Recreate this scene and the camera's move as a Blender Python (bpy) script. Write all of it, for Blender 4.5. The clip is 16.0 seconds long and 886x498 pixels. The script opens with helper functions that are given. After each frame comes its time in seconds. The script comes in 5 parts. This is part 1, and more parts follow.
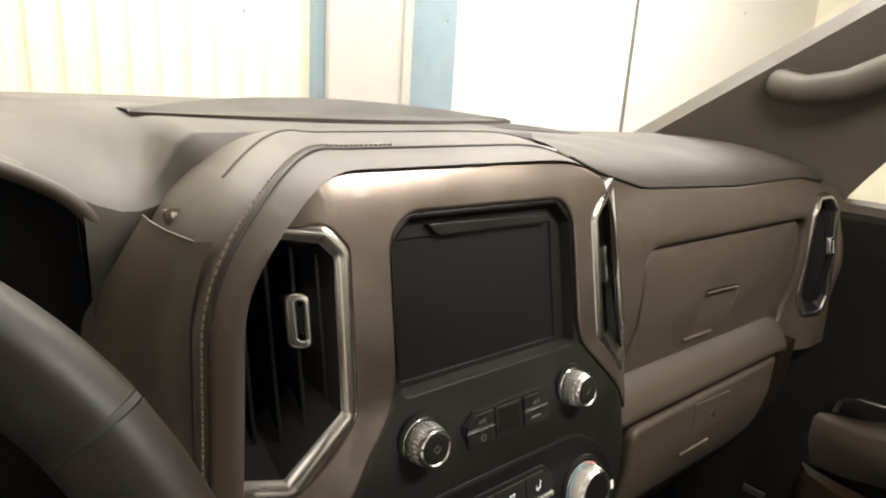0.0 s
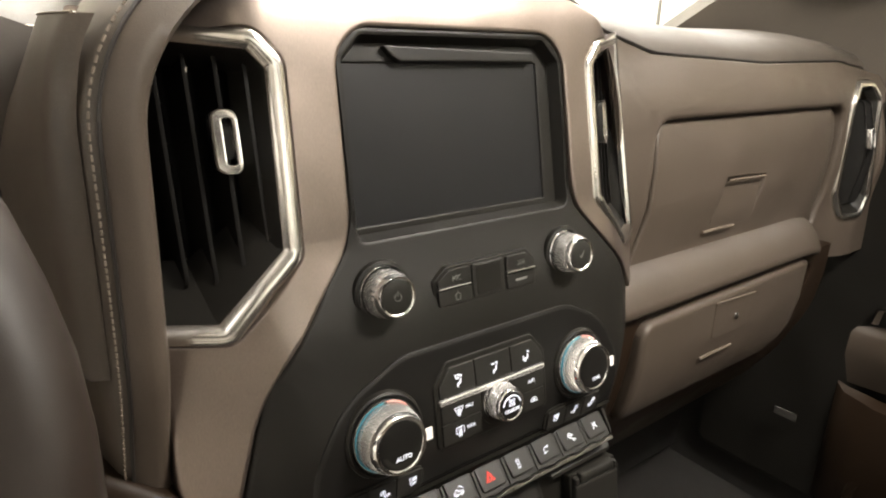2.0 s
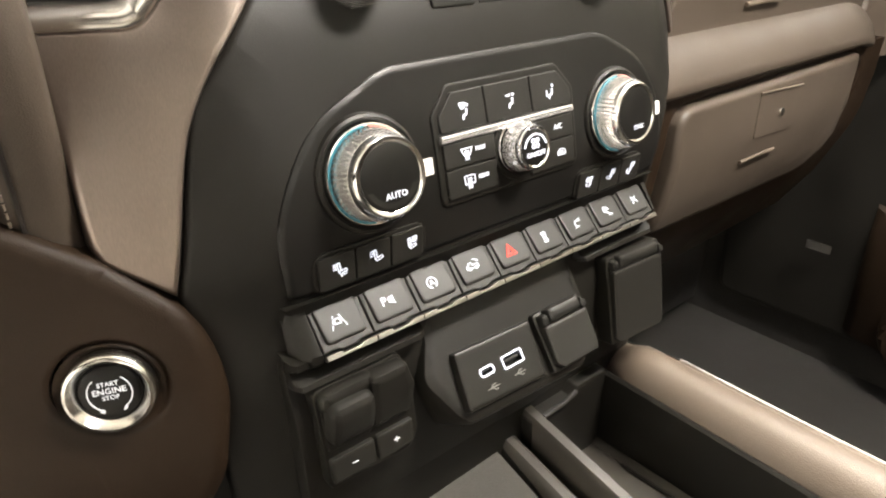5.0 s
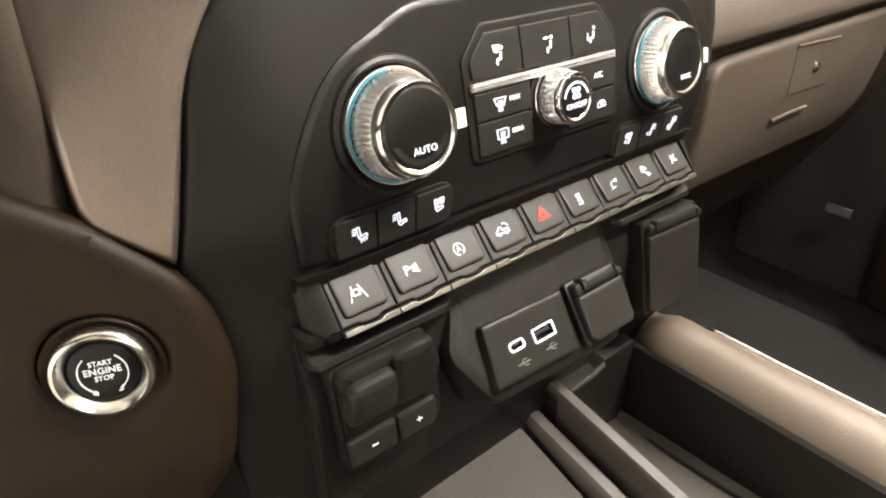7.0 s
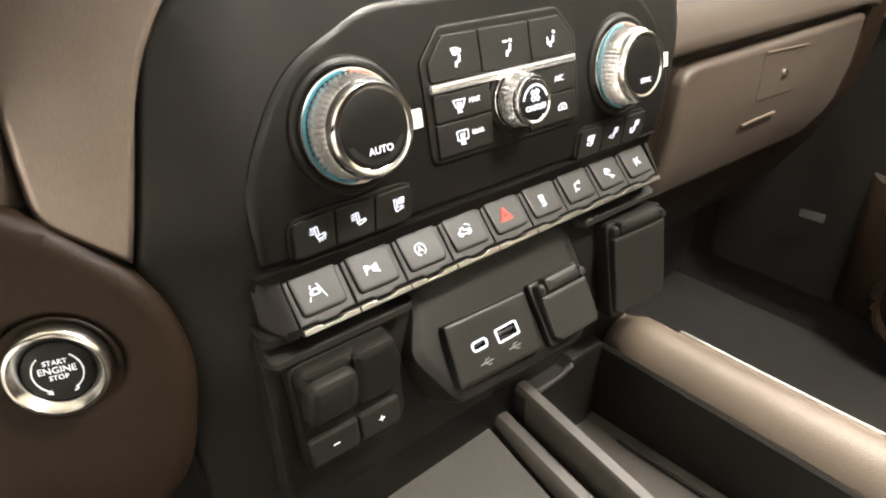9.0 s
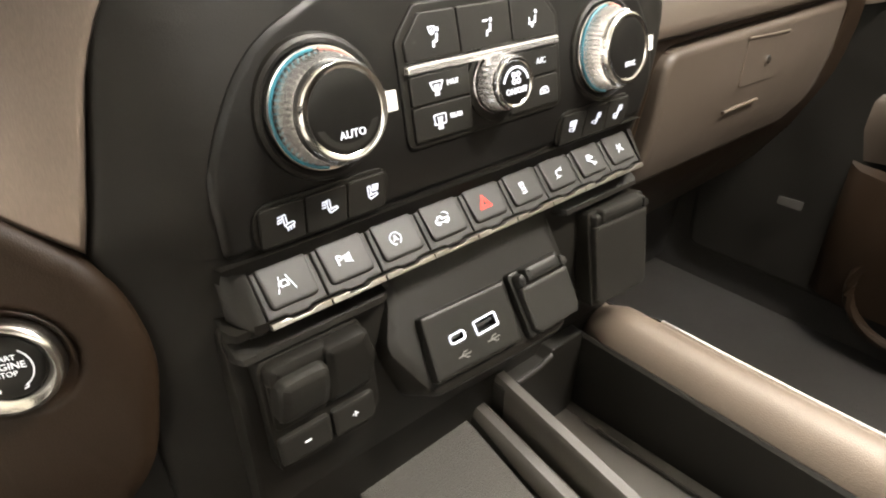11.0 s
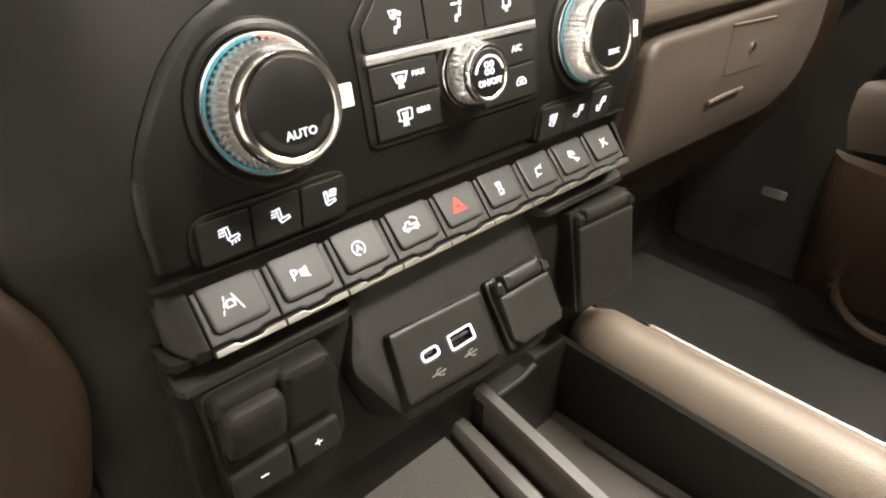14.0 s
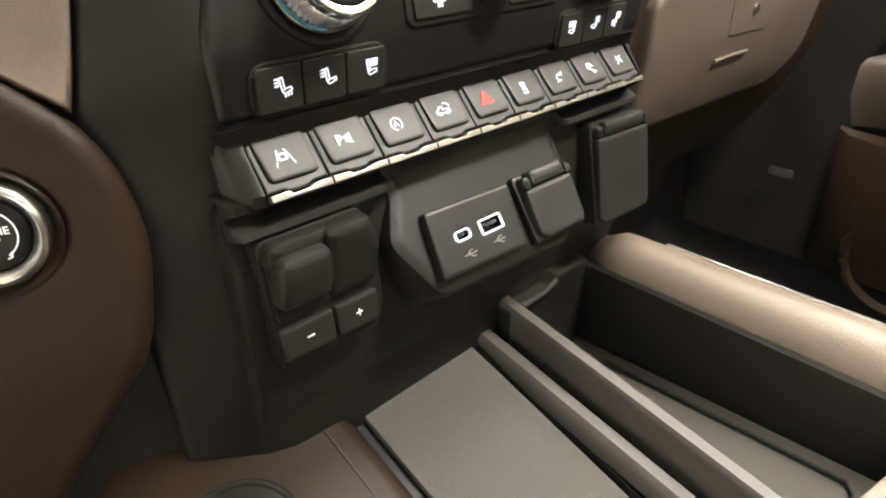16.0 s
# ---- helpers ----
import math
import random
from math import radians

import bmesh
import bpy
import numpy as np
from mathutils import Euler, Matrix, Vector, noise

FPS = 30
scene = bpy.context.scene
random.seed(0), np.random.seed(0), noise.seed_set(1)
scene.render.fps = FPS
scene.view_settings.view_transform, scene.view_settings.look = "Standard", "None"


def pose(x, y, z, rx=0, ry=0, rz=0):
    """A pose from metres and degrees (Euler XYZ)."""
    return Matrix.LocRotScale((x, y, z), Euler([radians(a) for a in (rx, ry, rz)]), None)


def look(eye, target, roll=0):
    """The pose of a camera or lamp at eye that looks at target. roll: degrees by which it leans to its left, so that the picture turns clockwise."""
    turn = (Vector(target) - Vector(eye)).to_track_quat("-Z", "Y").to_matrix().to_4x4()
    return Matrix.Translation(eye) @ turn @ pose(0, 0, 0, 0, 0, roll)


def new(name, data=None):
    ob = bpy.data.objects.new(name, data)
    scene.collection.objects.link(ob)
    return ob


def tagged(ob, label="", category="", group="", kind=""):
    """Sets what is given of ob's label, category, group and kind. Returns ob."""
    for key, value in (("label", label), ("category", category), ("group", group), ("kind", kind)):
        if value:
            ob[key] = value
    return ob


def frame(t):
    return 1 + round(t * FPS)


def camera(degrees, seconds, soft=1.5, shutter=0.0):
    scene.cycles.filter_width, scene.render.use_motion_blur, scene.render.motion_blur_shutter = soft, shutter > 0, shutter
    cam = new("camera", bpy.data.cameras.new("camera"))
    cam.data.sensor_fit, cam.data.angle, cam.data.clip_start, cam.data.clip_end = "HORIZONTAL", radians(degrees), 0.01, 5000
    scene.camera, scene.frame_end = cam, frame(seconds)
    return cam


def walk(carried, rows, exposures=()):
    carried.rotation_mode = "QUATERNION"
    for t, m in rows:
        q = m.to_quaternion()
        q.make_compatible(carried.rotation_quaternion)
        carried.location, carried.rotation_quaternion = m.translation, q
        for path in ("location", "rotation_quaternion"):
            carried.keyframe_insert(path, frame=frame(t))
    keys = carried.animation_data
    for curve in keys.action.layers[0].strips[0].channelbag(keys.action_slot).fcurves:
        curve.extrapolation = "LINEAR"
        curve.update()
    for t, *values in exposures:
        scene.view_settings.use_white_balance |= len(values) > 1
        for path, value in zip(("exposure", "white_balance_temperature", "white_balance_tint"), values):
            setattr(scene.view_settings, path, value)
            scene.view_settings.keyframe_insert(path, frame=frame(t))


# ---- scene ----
cam = camera(71.5, 16.0, soft=2.1)
METRES, EYE, TILT, LEAN, TURN = 0.52, 0.95, -15.0, -3.6, -38.8
ROWS = [
    (0.0, 0.0, 0.0, 0.0, -0.0, 0.0, -0.0),
    (0.5, 0.039, 0.0434, -0.0409, 0.19, -1.12, -0.15),
    (1.0, 0.0754, 0.0699, -0.0857, 0.96, -2.07, 0.34),
    (1.5, 0.082, 0.0893, -0.1365, 1.78, -3.01, 0.54),
    (2.0, 0.0824, 0.1046, -0.1684, 2.93, -3.18, 1.59),
    (2.5, 0.0874, 0.123, -0.2029, 3.1, -4.56, 2.9),
    (3.0, 0.0931, 0.1504, -0.2517, 2.68, -6.29, 3.43),
    (3.5, 0.0943, 0.1851, -0.2921, 2.75, -7.28, 3.82),
    (4.0, 0.0924, 0.2046, -0.3314, 2.14, -8.79, 4.49),
    (4.5, 0.0789, 0.226, -0.3667, 2.56, -8.99, 3.84),
    (5.0, 0.0619, 0.2751, -0.3901, 2.48, -11.54, 5.21),
    (7.5, 0.0304, 0.3369, -0.4049, 2.38, -15.1, 4.96),
    (8.0, 0.0294, 0.3376, -0.4115, 2.44, -15.02, 4.69),
    (8.5, 0.0471, 0.3334, -0.4083, 1.53, -14.55, 4.88),
    (9.0, 0.055, 0.3286, -0.4064, 1.25, -14.49, 4.78),
    (11.5, 0.0615, 0.3719, -0.4046, -1.88, -16.61, 3.82),
    (12.0, 0.0615, 0.4272, -0.3651, -6.09, -16.91, 4.24),
    (12.5, 0.0662, 0.462, -0.3684, -4.18, -18.36, 3.91),
    (13.0, 0.0681, 0.4536, -0.3897, -3.0, -18.77, 4.66),
    (13.5, 0.0666, 0.4322, -0.398, -2.23, -17.84, 4.44),
    (14.0, 0.0705, 0.4063, -0.4112, -2.2, -16.86, 4.67),
    (14.5, 0.0599, 0.3795, -0.4395, -1.39, -15.59, 4.43),
    (15.0, 0.042, 0.3718, -0.4825, -1.15, -15.8, 4.9),
    (15.5, 0.0354, 0.3579, -0.5109, -1.76, -15.15, 5.22),
    (16.0, 0.0348, 0.3428, -0.5196, -1.93, -14.73, 5.6),
]
EXPOSURES = [(0.0, -0.05), (0.5, -0.15), (1.0, -0.1), (1.5, 0.3), (2.5, 0.9), (3.5, 1.3), (9.0, 1.32), (12.5, 1.25), (16.0, 1.42)]
walk(cam, [(t, pose(-0.325, -0.28, EYE, TILT, LEAN, TURN) @ pose(METRES * x, METRES * y, METRES * z, 90 + pitch, roll, yaw)) for t, x, y, z, yaw, pitch, roll in ROWS], EXPOSURES)

# ---- light: a lit service bay round the truck ----
world = bpy.data.worlds.new("bay_air")
world.use_nodes = True
world.node_tree.nodes["Background"].inputs[0].default_value = (1.0, 0.86, 0.7, 1)
world.node_tree.nodes["Background"].inputs[1].default_value = 0.19
scene.world = world


def area_lamp(name, at, target, sx, sy, watts, colour, spread=180):
    data = bpy.data.lights.new(name, "AREA")
    data.shape, data.size, data.size_y, data.energy, data.color = "RECTANGLE", sx, sy, watts, colour
    data.spread = radians(spread)
    ob = new(name, data)
    ob.matrix_world = look(at, target)
    return ob


# unseen lamp, added close to the bay wall to blow it out
area_lamp("bay_wall_wash", (1.9, 2.0, 3.6), (2.1, 3.0, 0.6), 6.0, 0.6, 520, (1.0, 0.95, 0.88))
# added fill in place of light through the open driver's door
area_lamp("driver_side_fill", (-2.6, -0.9, 2.0), (-0.25, 0.0, 0.7), 1.2, 2.6, 5, (1.0, 0.95, 0.90))
# unseen, added to brighten the west wall as a reflector for the metal
area_lamp("west_wall_wash", (-4.4, -1.0, 3.4), (-6.0, -1.0, 0.8), 0.5, 5.0, 150, (1.0, 0.95, 0.90))
# added fill from the passenger side, no fitting known there
area_lamp("passenger_side_fill", (2.6, -0.6, 3.2), (1.2, 0.0, 0.6), 0.5, 2.4, 60, (1.0, 0.94, 0.87))
area_lamp("bay_lamp_over_bonnet", (0.35, 0.85, 3.5), (0.30, 0.80, 0.0), 2.2, 0.25, 70, (1.0, 0.95, 0.88))
# unseen fill behind the cab, added to lift the upright dash faces
area_lamp("rear_fill", (-0.2, -3.7, 1.75), (0.0, 0.0, 0.72), 2.6, 0.7, 9, (1.0, 0.94, 0.87))
# unseen overhead fill, placed to brighten the passenger half of the dash
area_lamp("dome_fill", (0.30, -0.44, 1.365), (0.34, -0.08, 0.62), 0.30, 0.18, 11.5, (1.0, 0.93, 0.84), 140)


# ---- materials ----
def material(name, base, rough=0.5, metal=0.0, grain=0.0, scale=400.0, vary=0.18, spec=0.5, coat=0.0, emit=None, power=0.0, stretch=(1, 1, 1), blotch=12.0):
    m = bpy.data.materials.new(name)
    m.use_nodes = True
    nt = m.node_tree
    n, l = nt.nodes, nt.links
    b = n["Principled BSDF"]
    b.inputs["Roughness"].default_value = rough
    b.inputs["Metallic"].default_value = metal
    b.inputs["Specular IOR Level"].default_value = spec
    b.inputs["Coat Weight"].default_value = coat
    b.inputs["Base Color"].default_value = (*base, 1)
    co = n.new("ShaderNodeTexCoord")
    mp = n.new("ShaderNodeMapping")
    mp.inputs["Scale"].default_value = stretch
    l.new(co.outputs["Object"], mp.inputs["Vector"])
    if vary:
        big = n.new("ShaderNodeTexNoise")
        big.inputs["Scale"].default_value = blotch
        big.inputs["Detail"].default_value = 5
        fine = n.new("ShaderNodeTexNoise")
        fine.inputs["Scale"].default_value = scale
        fine.inputs["Detail"].default_value = 3
        l.new(co.outputs["Object"], big.inputs["Vector"])
        l.new(mp.outputs["Vector"], fine.inputs["Vector"])
        mix = n.new("ShaderNodeMix")
        mix.data_type = "FLOAT"
        mix.inputs[0].default_value = 0.5
        l.new(big.outputs["Fac"], mix.inputs[2])
        l.new(fine.outputs["Fac"], mix.inputs[3])
        ramp = n.new("ShaderNodeMapRange")
        ramp.inputs["From Min"].default_value, ramp.inputs["From Max"].default_value = 0.3, 0.7
        ramp.inputs["To Min"].default_value, ramp.inputs["To Max"].default_value = 1 - vary, 1 + vary
        l.new(mix.outputs[0], ramp.inputs["Value"])
        hsv = n.new("ShaderNodeHueSaturation")
        hsv.inputs["Color"].default_value = (*base, 1)
        l.new(ramp.outputs[0], hsv.inputs["Value"])
        l.new(hsv.outputs[0], b.inputs["Base Color"])
        rr = n.new("ShaderNodeMapRange")
        rr.inputs["From Min"].default_value, rr.inputs["From Max"].default_value = 0.3, 0.7
        rr.inputs["To Min"].default_value, rr.inputs["To Max"].default_value = max(0.02, rough * 0.86), min(1, rough * 1.14)
        l.new(big.outputs["Fac"], rr.inputs["Value"])
        l.new(rr.outputs[0], b.inputs["Roughness"])
    if grain:
        bump = n.new("ShaderNodeBump")
        bump.inputs["Strength"].default_value = grain
        bump.inputs["Distance"].default_value = 0.0006
        vor = n.new("ShaderNodeTexVoronoi")
        vor.inputs["Scale"].default_value = scale * 1.6
        l.new(mp.outputs["Vector"], vor.inputs["Vector"])
        l.new(vor.outputs["Distance"], bump.inputs["Height"])
        l.new(bump.outputs[0], b.inputs["Normal"])
    if emit:
        b.inputs["Emission Color"].default_value = (*emit, 1)
        b.inputs["Emission Strength"].default_value = power
    return m


BROWN = material("dark_walnut_soft_vinyl", (0.060, 0.046, 0.0345), 0.52, grain=0.16, scale=900, vary=0.12)
# dark plastic, its base deepened further for the shade of an unmodelled operator
BROWN_HARD = material("walnut_plastic_deepened_for_shade", (0.0165, 0.0096, 0.0050), 0.50, grain=0.14, scale=1000, vary=0.16, spec=0.22)
TOP = material("dash_top_vinyl", (0.047, 0.038, 0.030), 0.60, grain=0.18, scale=900, vary=0.12)
BLACK = material("black_moulded_plastic", (0.0092, 0.0084, 0.0068), 0.44, grain=0.08, scale=1100, vary=0.14, spec=0.27)
BLACK_DEEP = material("black_vent_plastic", (0.0075, 0.007, 0.0062), 0.55, grain=0.1, scale=900, vary=0.15, spec=0.22)
KEY = material("black_rubberised_key", (0.0120, 0.0112, 0.0092), 0.48, grain=0.12, scale=1200, vary=0.12, spec=0.34)
GLOSS = material("black_gloss_panel", (0.0075, 0.007, 0.0062), 0.36, vary=0.1, spec=0.30)
SCREEN = material("unlit_display_glass", (0.009, 0.009, 0.0095), 0.38, vary=0.05, spec=0.28)
CHROME = material("bright_chrome", (0.84, 0.84, 0.84), 0.16, metal=1.0, vary=0.06)
SATIN = material("satin_chrome", (0.68, 0.66, 0.63), 0.22, metal=1.0, vary=0.08)
KNURL = material("machined_knurl_metal", (0.88, 0.87, 0.86), 0.24, metal=0.84, vary=0.06)
SATIN_LIP = material("satin_switch_lip", (0.46, 0.44, 0.41), 0.30, metal=1.0, vary=0.10)
BRUSHED = material("brushed_bronze_aluminium", (0.262, 0.219, 0.192), 0.34, metal=0.95, vary=0.15, scale=160, stretch=(14, 14, 0.5), blotch=20)
RAIL = material("bronze_tan_moulded_rail", (0.118, 0.092, 0.070), 0.46, metal=0.12, grain=0.3, scale=900, vary=0.12)
RUBBER = material("ribbed_rubber_mat", (0.050, 0.047, 0.040), 0.55, grain=0.8, scale=900, vary=0.2)
# black tray plastic made lighter: reflected overhead light is put into its base
TRAY = material("lightened_tray_plastic", (0.038, 0.034, 0.028), 0.40, grain=0.15, scale=900, vary=0.14)
STITCH = material("pale_brown_thread", (0.13, 0.105, 0.08), 0.7, vary=0.15)
SEAM = material("dark_seam_cord", (0.014, 0.011, 0.009), 0.6, vary=0.1)
LIT = material("backlit_white_legend", (0.8, 0.82, 0.9), 0.5, vary=0, emit=(0.78, 0.83, 1.0), power=0.30)
LIT_DIM = material("grey_printed_legend", (0.16, 0.16, 0.15), 0.5, vary=0)
# print with a weak emission added so that it reads bright
LIT_PRINT = material("white_print_with_glow", (0.6, 0.6, 0.6), 0.5, vary=0, emit=(0.9, 0.92, 1.0), power=0.2)
RED = material("red_hazard_legend", (0.7, 0.03, 0.02), 0.5, vary=0, emit=(1.0, 0.10, 0.06), power=0.4)
BLUE_RING = material("blue_temperature_ring", (0.03, 0.19, 0.26), 0.35, vary=0.05)
RED_RING = material("red_temperature_ring", (0.50, 0.20, 0.17), 0.35, vary=0.05)
WHITE_TAB = material("white_plastic_film_tab", (0.75, 0.73, 0.69), 0.4, vary=0.05)
PORT = material("dark_usb_tongue", (0.02, 0.02, 0.02), 0.4, vary=0)
CARPET = material("dark_cabin_carpet", (0.022, 0.020, 0.018), 0.95, grain=0.8, scale=300, vary=0.25)
LINER = material("light_grey_headliner_fabric", (0.45, 0.44, 0.42), 0.9, grain=0.4, scale=500, vary=0.1)
PILLAR = material("grey_brown_pillar_trim", (0.078, 0.066, 0.053), 0.6, grain=0.2, scale=700, vary=0.12)
WALL = material("white_bay_wall_paint", (0.82, 0.80, 0.76), 0.6, vary=0.05, blotch=1.5)
CREAM = material("cream_corrugated_sheet", (0.80, 0.74, 0.60), 0.5, vary=0.08, blotch=1.5)
POST = material("grey_white_steel_post", (0.50, 0.47, 0.44), 0.5, vary=0.08)
BLUE_POST = material("blue_grey_steel_door_jamb", (0.26, 0.34, 0.39), 0.5, vary=0.12)
DARK_LINE = material("dark_panel_joint", (0.16, 0.15, 0.13), 0.7, vary=0.1)
CONCRETE = material("grey_bay_concrete", (0.32, 0.30, 0.27), 0.8, vary=0.2, blotch=2)
LEATHER = material("dark_leather_rim", (0.0135, 0.0094, 0.0070), 0.42, grain=0.05, scale=1500, vary=0.12, spec=0.32)

GLASS = bpy.data.materials.new("clear_windscreen_glass")
GLASS.use_nodes = True
_n, _l = GLASS.node_tree.nodes, GLASS.node_tree.links
_n.remove(_n["Principled BSDF"])
_tr, _gl, _mx = _n.new("ShaderNodeBsdfTransparent"), _n.new("ShaderNodeBsdfGlossy"), _n.new("ShaderNodeMixShader")
_tr.inputs[0].default_value, _gl.inputs[1].default_value, _mx.inputs[0].default_value = (0.93, 0.95, 0.94, 1), 0.02, 0.05
_l.new(_tr.outputs[0], _mx.inputs[1]), _l.new(_gl.outputs[0], _mx.inputs[2]), _l.new(_mx.outputs[0], _n["Material Output"].inputs[0])

# ---- building tools ----
ORIGIN = {}


def thing(name, at, label, category, group="", kind=""):
    """An Empty at the thing's base, which carries its parts."""
    ob = new(name)
    ob.empty_display_size = 0.02
    ob.location = at
    ORIGIN[ob] = Vector(at)
    return tagged(ob, label, category, group, kind)


def part(name, bm, mat, parent=None, label="", fn=None, sharp=38.0):
    """One mesh object from a bmesh in u, v, w, laid into the world by fn, under its thing or part."""
    base = ORIGIN.get(parent, Vector((0, 0, 0)))
    for v in bm.verts:
        v.co = (Vector(fn(*v.co)) if fn else v.co) - base
    bmesh.ops.recalc_face_normals(bm, faces=bm.faces)
    me = bpy.data.meshes.new(name)
    bm.to_mesh(me)
    bm.free()
    me.polygons.foreach_set("use_smooth", [True] * len(me.polygons))
    me.set_sharp_from_angle(angle=radians(sharp))
    if mat:
        me.materials.append(mat)
    ob = new(name, me)
    if parent is not None:
        ob.parent = parent
    ORIGIN[ob] = base
    if label:
        ob["label"] = label
    return ob


def single(name, bm, mat, label, category, group="", kind="", fn=None, sharp=38.0):
    """A thing or a piece of the setting that is one mesh."""
    return tagged(part(name, bm, mat, None, "", fn, sharp), label, category, group, kind)


def rpoly(points, radius=0.004, n=5):
    """A closed outline with rounded corners; radius may be one for each corner."""
    out, k = [], len(points)
    for i in range(k):
        r = radius[i] if isinstance(radius, (list, tuple)) else radius
        p, a, b = (Vector(points[j % k]) for j in (i, i - 1, i + 1))
        da, db = (a - p), (b - p)
        if r <= 0:
            out.append((p.x, p.y))
            continue
        half = da.angle(db) / 2
        t = min(r / max(math.tan(half), 1e-3), da.length * 0.48, db.length * 0.48)
        p0, p1 = p + da.normalized() * t, p + db.normalized() * t
        for j in range(n + 1):
            s = j / n
            q = p0 * (1 - s) ** 2 + p * 2 * s * (1 - s) + p1 * s ** 2
            out.append((q.x, q.y))
    return out


def rrect(u0, v0, u1, v1, r=0.003, n=4):
    return rpoly([(u0, v0), (u1, v0), (u1, v1), (u0, v1)], r, n)


def ellipse(cu, cv, ru, rv, n=32):
    return [(cu + ru * math.cos(2 * math.pi * i / n), cv + rv * math.sin(2 * math.pi * i / n)) for i in range(n)]


def turn_way(loop):
    return sum(a[0] * b[1] - b[0] * a[1] for a, b in zip(loop, loop[1:] + loop[:1]))


def inset(loop, d, closed=True):
    """The outline moved to its left by d."""
    out, k = [], len(loop)
    for i in range(k):
        p = Vector(loop[i])
        a = Vector(loop[i - 1]) if closed or i else p * 2 - Vector(loop[1])
        b = Vector(loop[(i + 1) % k]) if closed or i < k - 1 else p * 2 - Vector(loop[i - 1])
        e, f = (p - a).normalized(), (b - p).normalized()
        n1, n2 = Vector((-e.y, e.x)), Vector((-f.y, f.x))
        m = n1 + n2
        m = m / max(m.dot(m) / 2, 0.35)
        out.append((p.x + m.x * d, p.y + m.y * d))
    return out


def plate(outer, w0, w1, r=0.001, holes=(), step=0.0, hole_r=None, into=None):
    """A slab with rounded front edges over an outline, with holes; step: spacing of cuts that let it follow a curved surface."""
    into = into if into is not None else bmesh.new()
    rims = []
    for k, loop in enumerate([outer, *holes]):
        loop = list(loop)
        if (turn_way(loop) > 0) != (k == 0):
            loop.reverse()
        q = r if k == 0 or hole_r is None else hole_r
        rings = []
        for d, w in ((0, w0), (0, w1 - q), (q * 0.29, w1 - q * 0.29), (q, w1), (q * 1.35, w1)):
            rings.append([into.verts.new((u, v, w)) for u, v in (inset(loop, d) if d else loop)])
        for a, b in zip(rings, rings[1:]):
            for i in range(len(a)):
                j = (i + 1) % len(a)
                into.faces.new((a[i], a[j], b[j], b[i]))
        rims += [into.edges.get((rings[-1][i], rings[-1][(i + 1) % len(loop)])) for i in range(len(loop))]
    bmesh.ops.triangle_fill(into, edges=rims, use_beauty=True, normal=(0, 0, 1))
    if step:
        for axis in (0, 1):
            lo, hi = min(p[axis] for p in outer), max(p[axis] for p in outer)
            k = math.ceil(lo / step)
            while k * step < hi:
                co, no = [0, 0, 0], [0, 0, 0]
                co[axis], no[axis] = k * step, 1
                bmesh.ops.bisect_plane(into, geom=into.verts[:] + into.edges[:] + into.faces[:], plane_co=co, plane_no=no)
                k += 1
    return into


def loft(rings, closed=True, into=None, cap=False):
    into = into if into is not None else bmesh.new()
    rows = [[into.verts.new(p) for p in ring] for ring in rings]
    for a, b in zip(rows, rows[1:]):
        for i in range(len(a) if closed else len(a) - 1):
            j = (i + 1) % len(a)
            into.faces.new((a[i], a[j], b[j], b[i]))
    if cap:
        into.faces.new(rows[0]), into.faces.new(rows[-1])
    return into


def lathe(profile, n=48, teeth=0.0, toothed=(), into=None):
    """A turned body round w: (radius, w) from base to tip; toothed rings have alternating radii."""
    rings = []
    for k, (rad, w) in enumerate(profile):
        ring = []
        for i in range(n):
            a = 2 * math.pi * i / n
            q = rad - (teeth if k in toothed and i % 2 else 0)
            ring.append((q * math.cos(a), q * math.sin(a), w))
        rings.append(ring)
    into = loft(rings, True, into)
    return into


def disc(rad, w, n=40, ru=None, into=None):
    into = into if into is not None else bmesh.new()
    into.faces.new([into.verts.new((rad * math.cos(2 * math.pi * i / n), rad * math.sin(2 * math.pi * i / n), w)) for i in range(n)])
    return into


def ribbon(lines, width, w=0.0004, into=None):
    """Raised strokes of a legend along polylines in u, v."""
    into = into if into is not None else bmesh.new()
    h = width * 0.42
    for line in lines:
        for a, b in zip(line, line[1:]):
            a, b = Vector(a), Vector(b)
            d = (b - a).normalized()
            s = Vector((-d.y, d.x)) * h
            a, b = a - d * h * 0.6, b + d * h * 0.6
            low = [into.verts.new((p.x, p.y, 0.0)) for p in (a - s, b - s, b + s, a + s)]
            top = [into.verts.new((p.x, p.y, w)) for p in (a - s, b - s, b + s, a + s)]
            into.faces.new(top)
            for i in range(4):
                into.faces.new((low[i], low[(i + 1) % 4], top[(i + 1) % 4], top[i]))
    return into


def shrink(bm, u, v, k):
    """The legend drawn smaller round its middle."""
    for p in bm.verts:
        p.co.x, p.co.y = u + (p.co.x - u) * k, v + (p.co.y - v) * k
    return bm


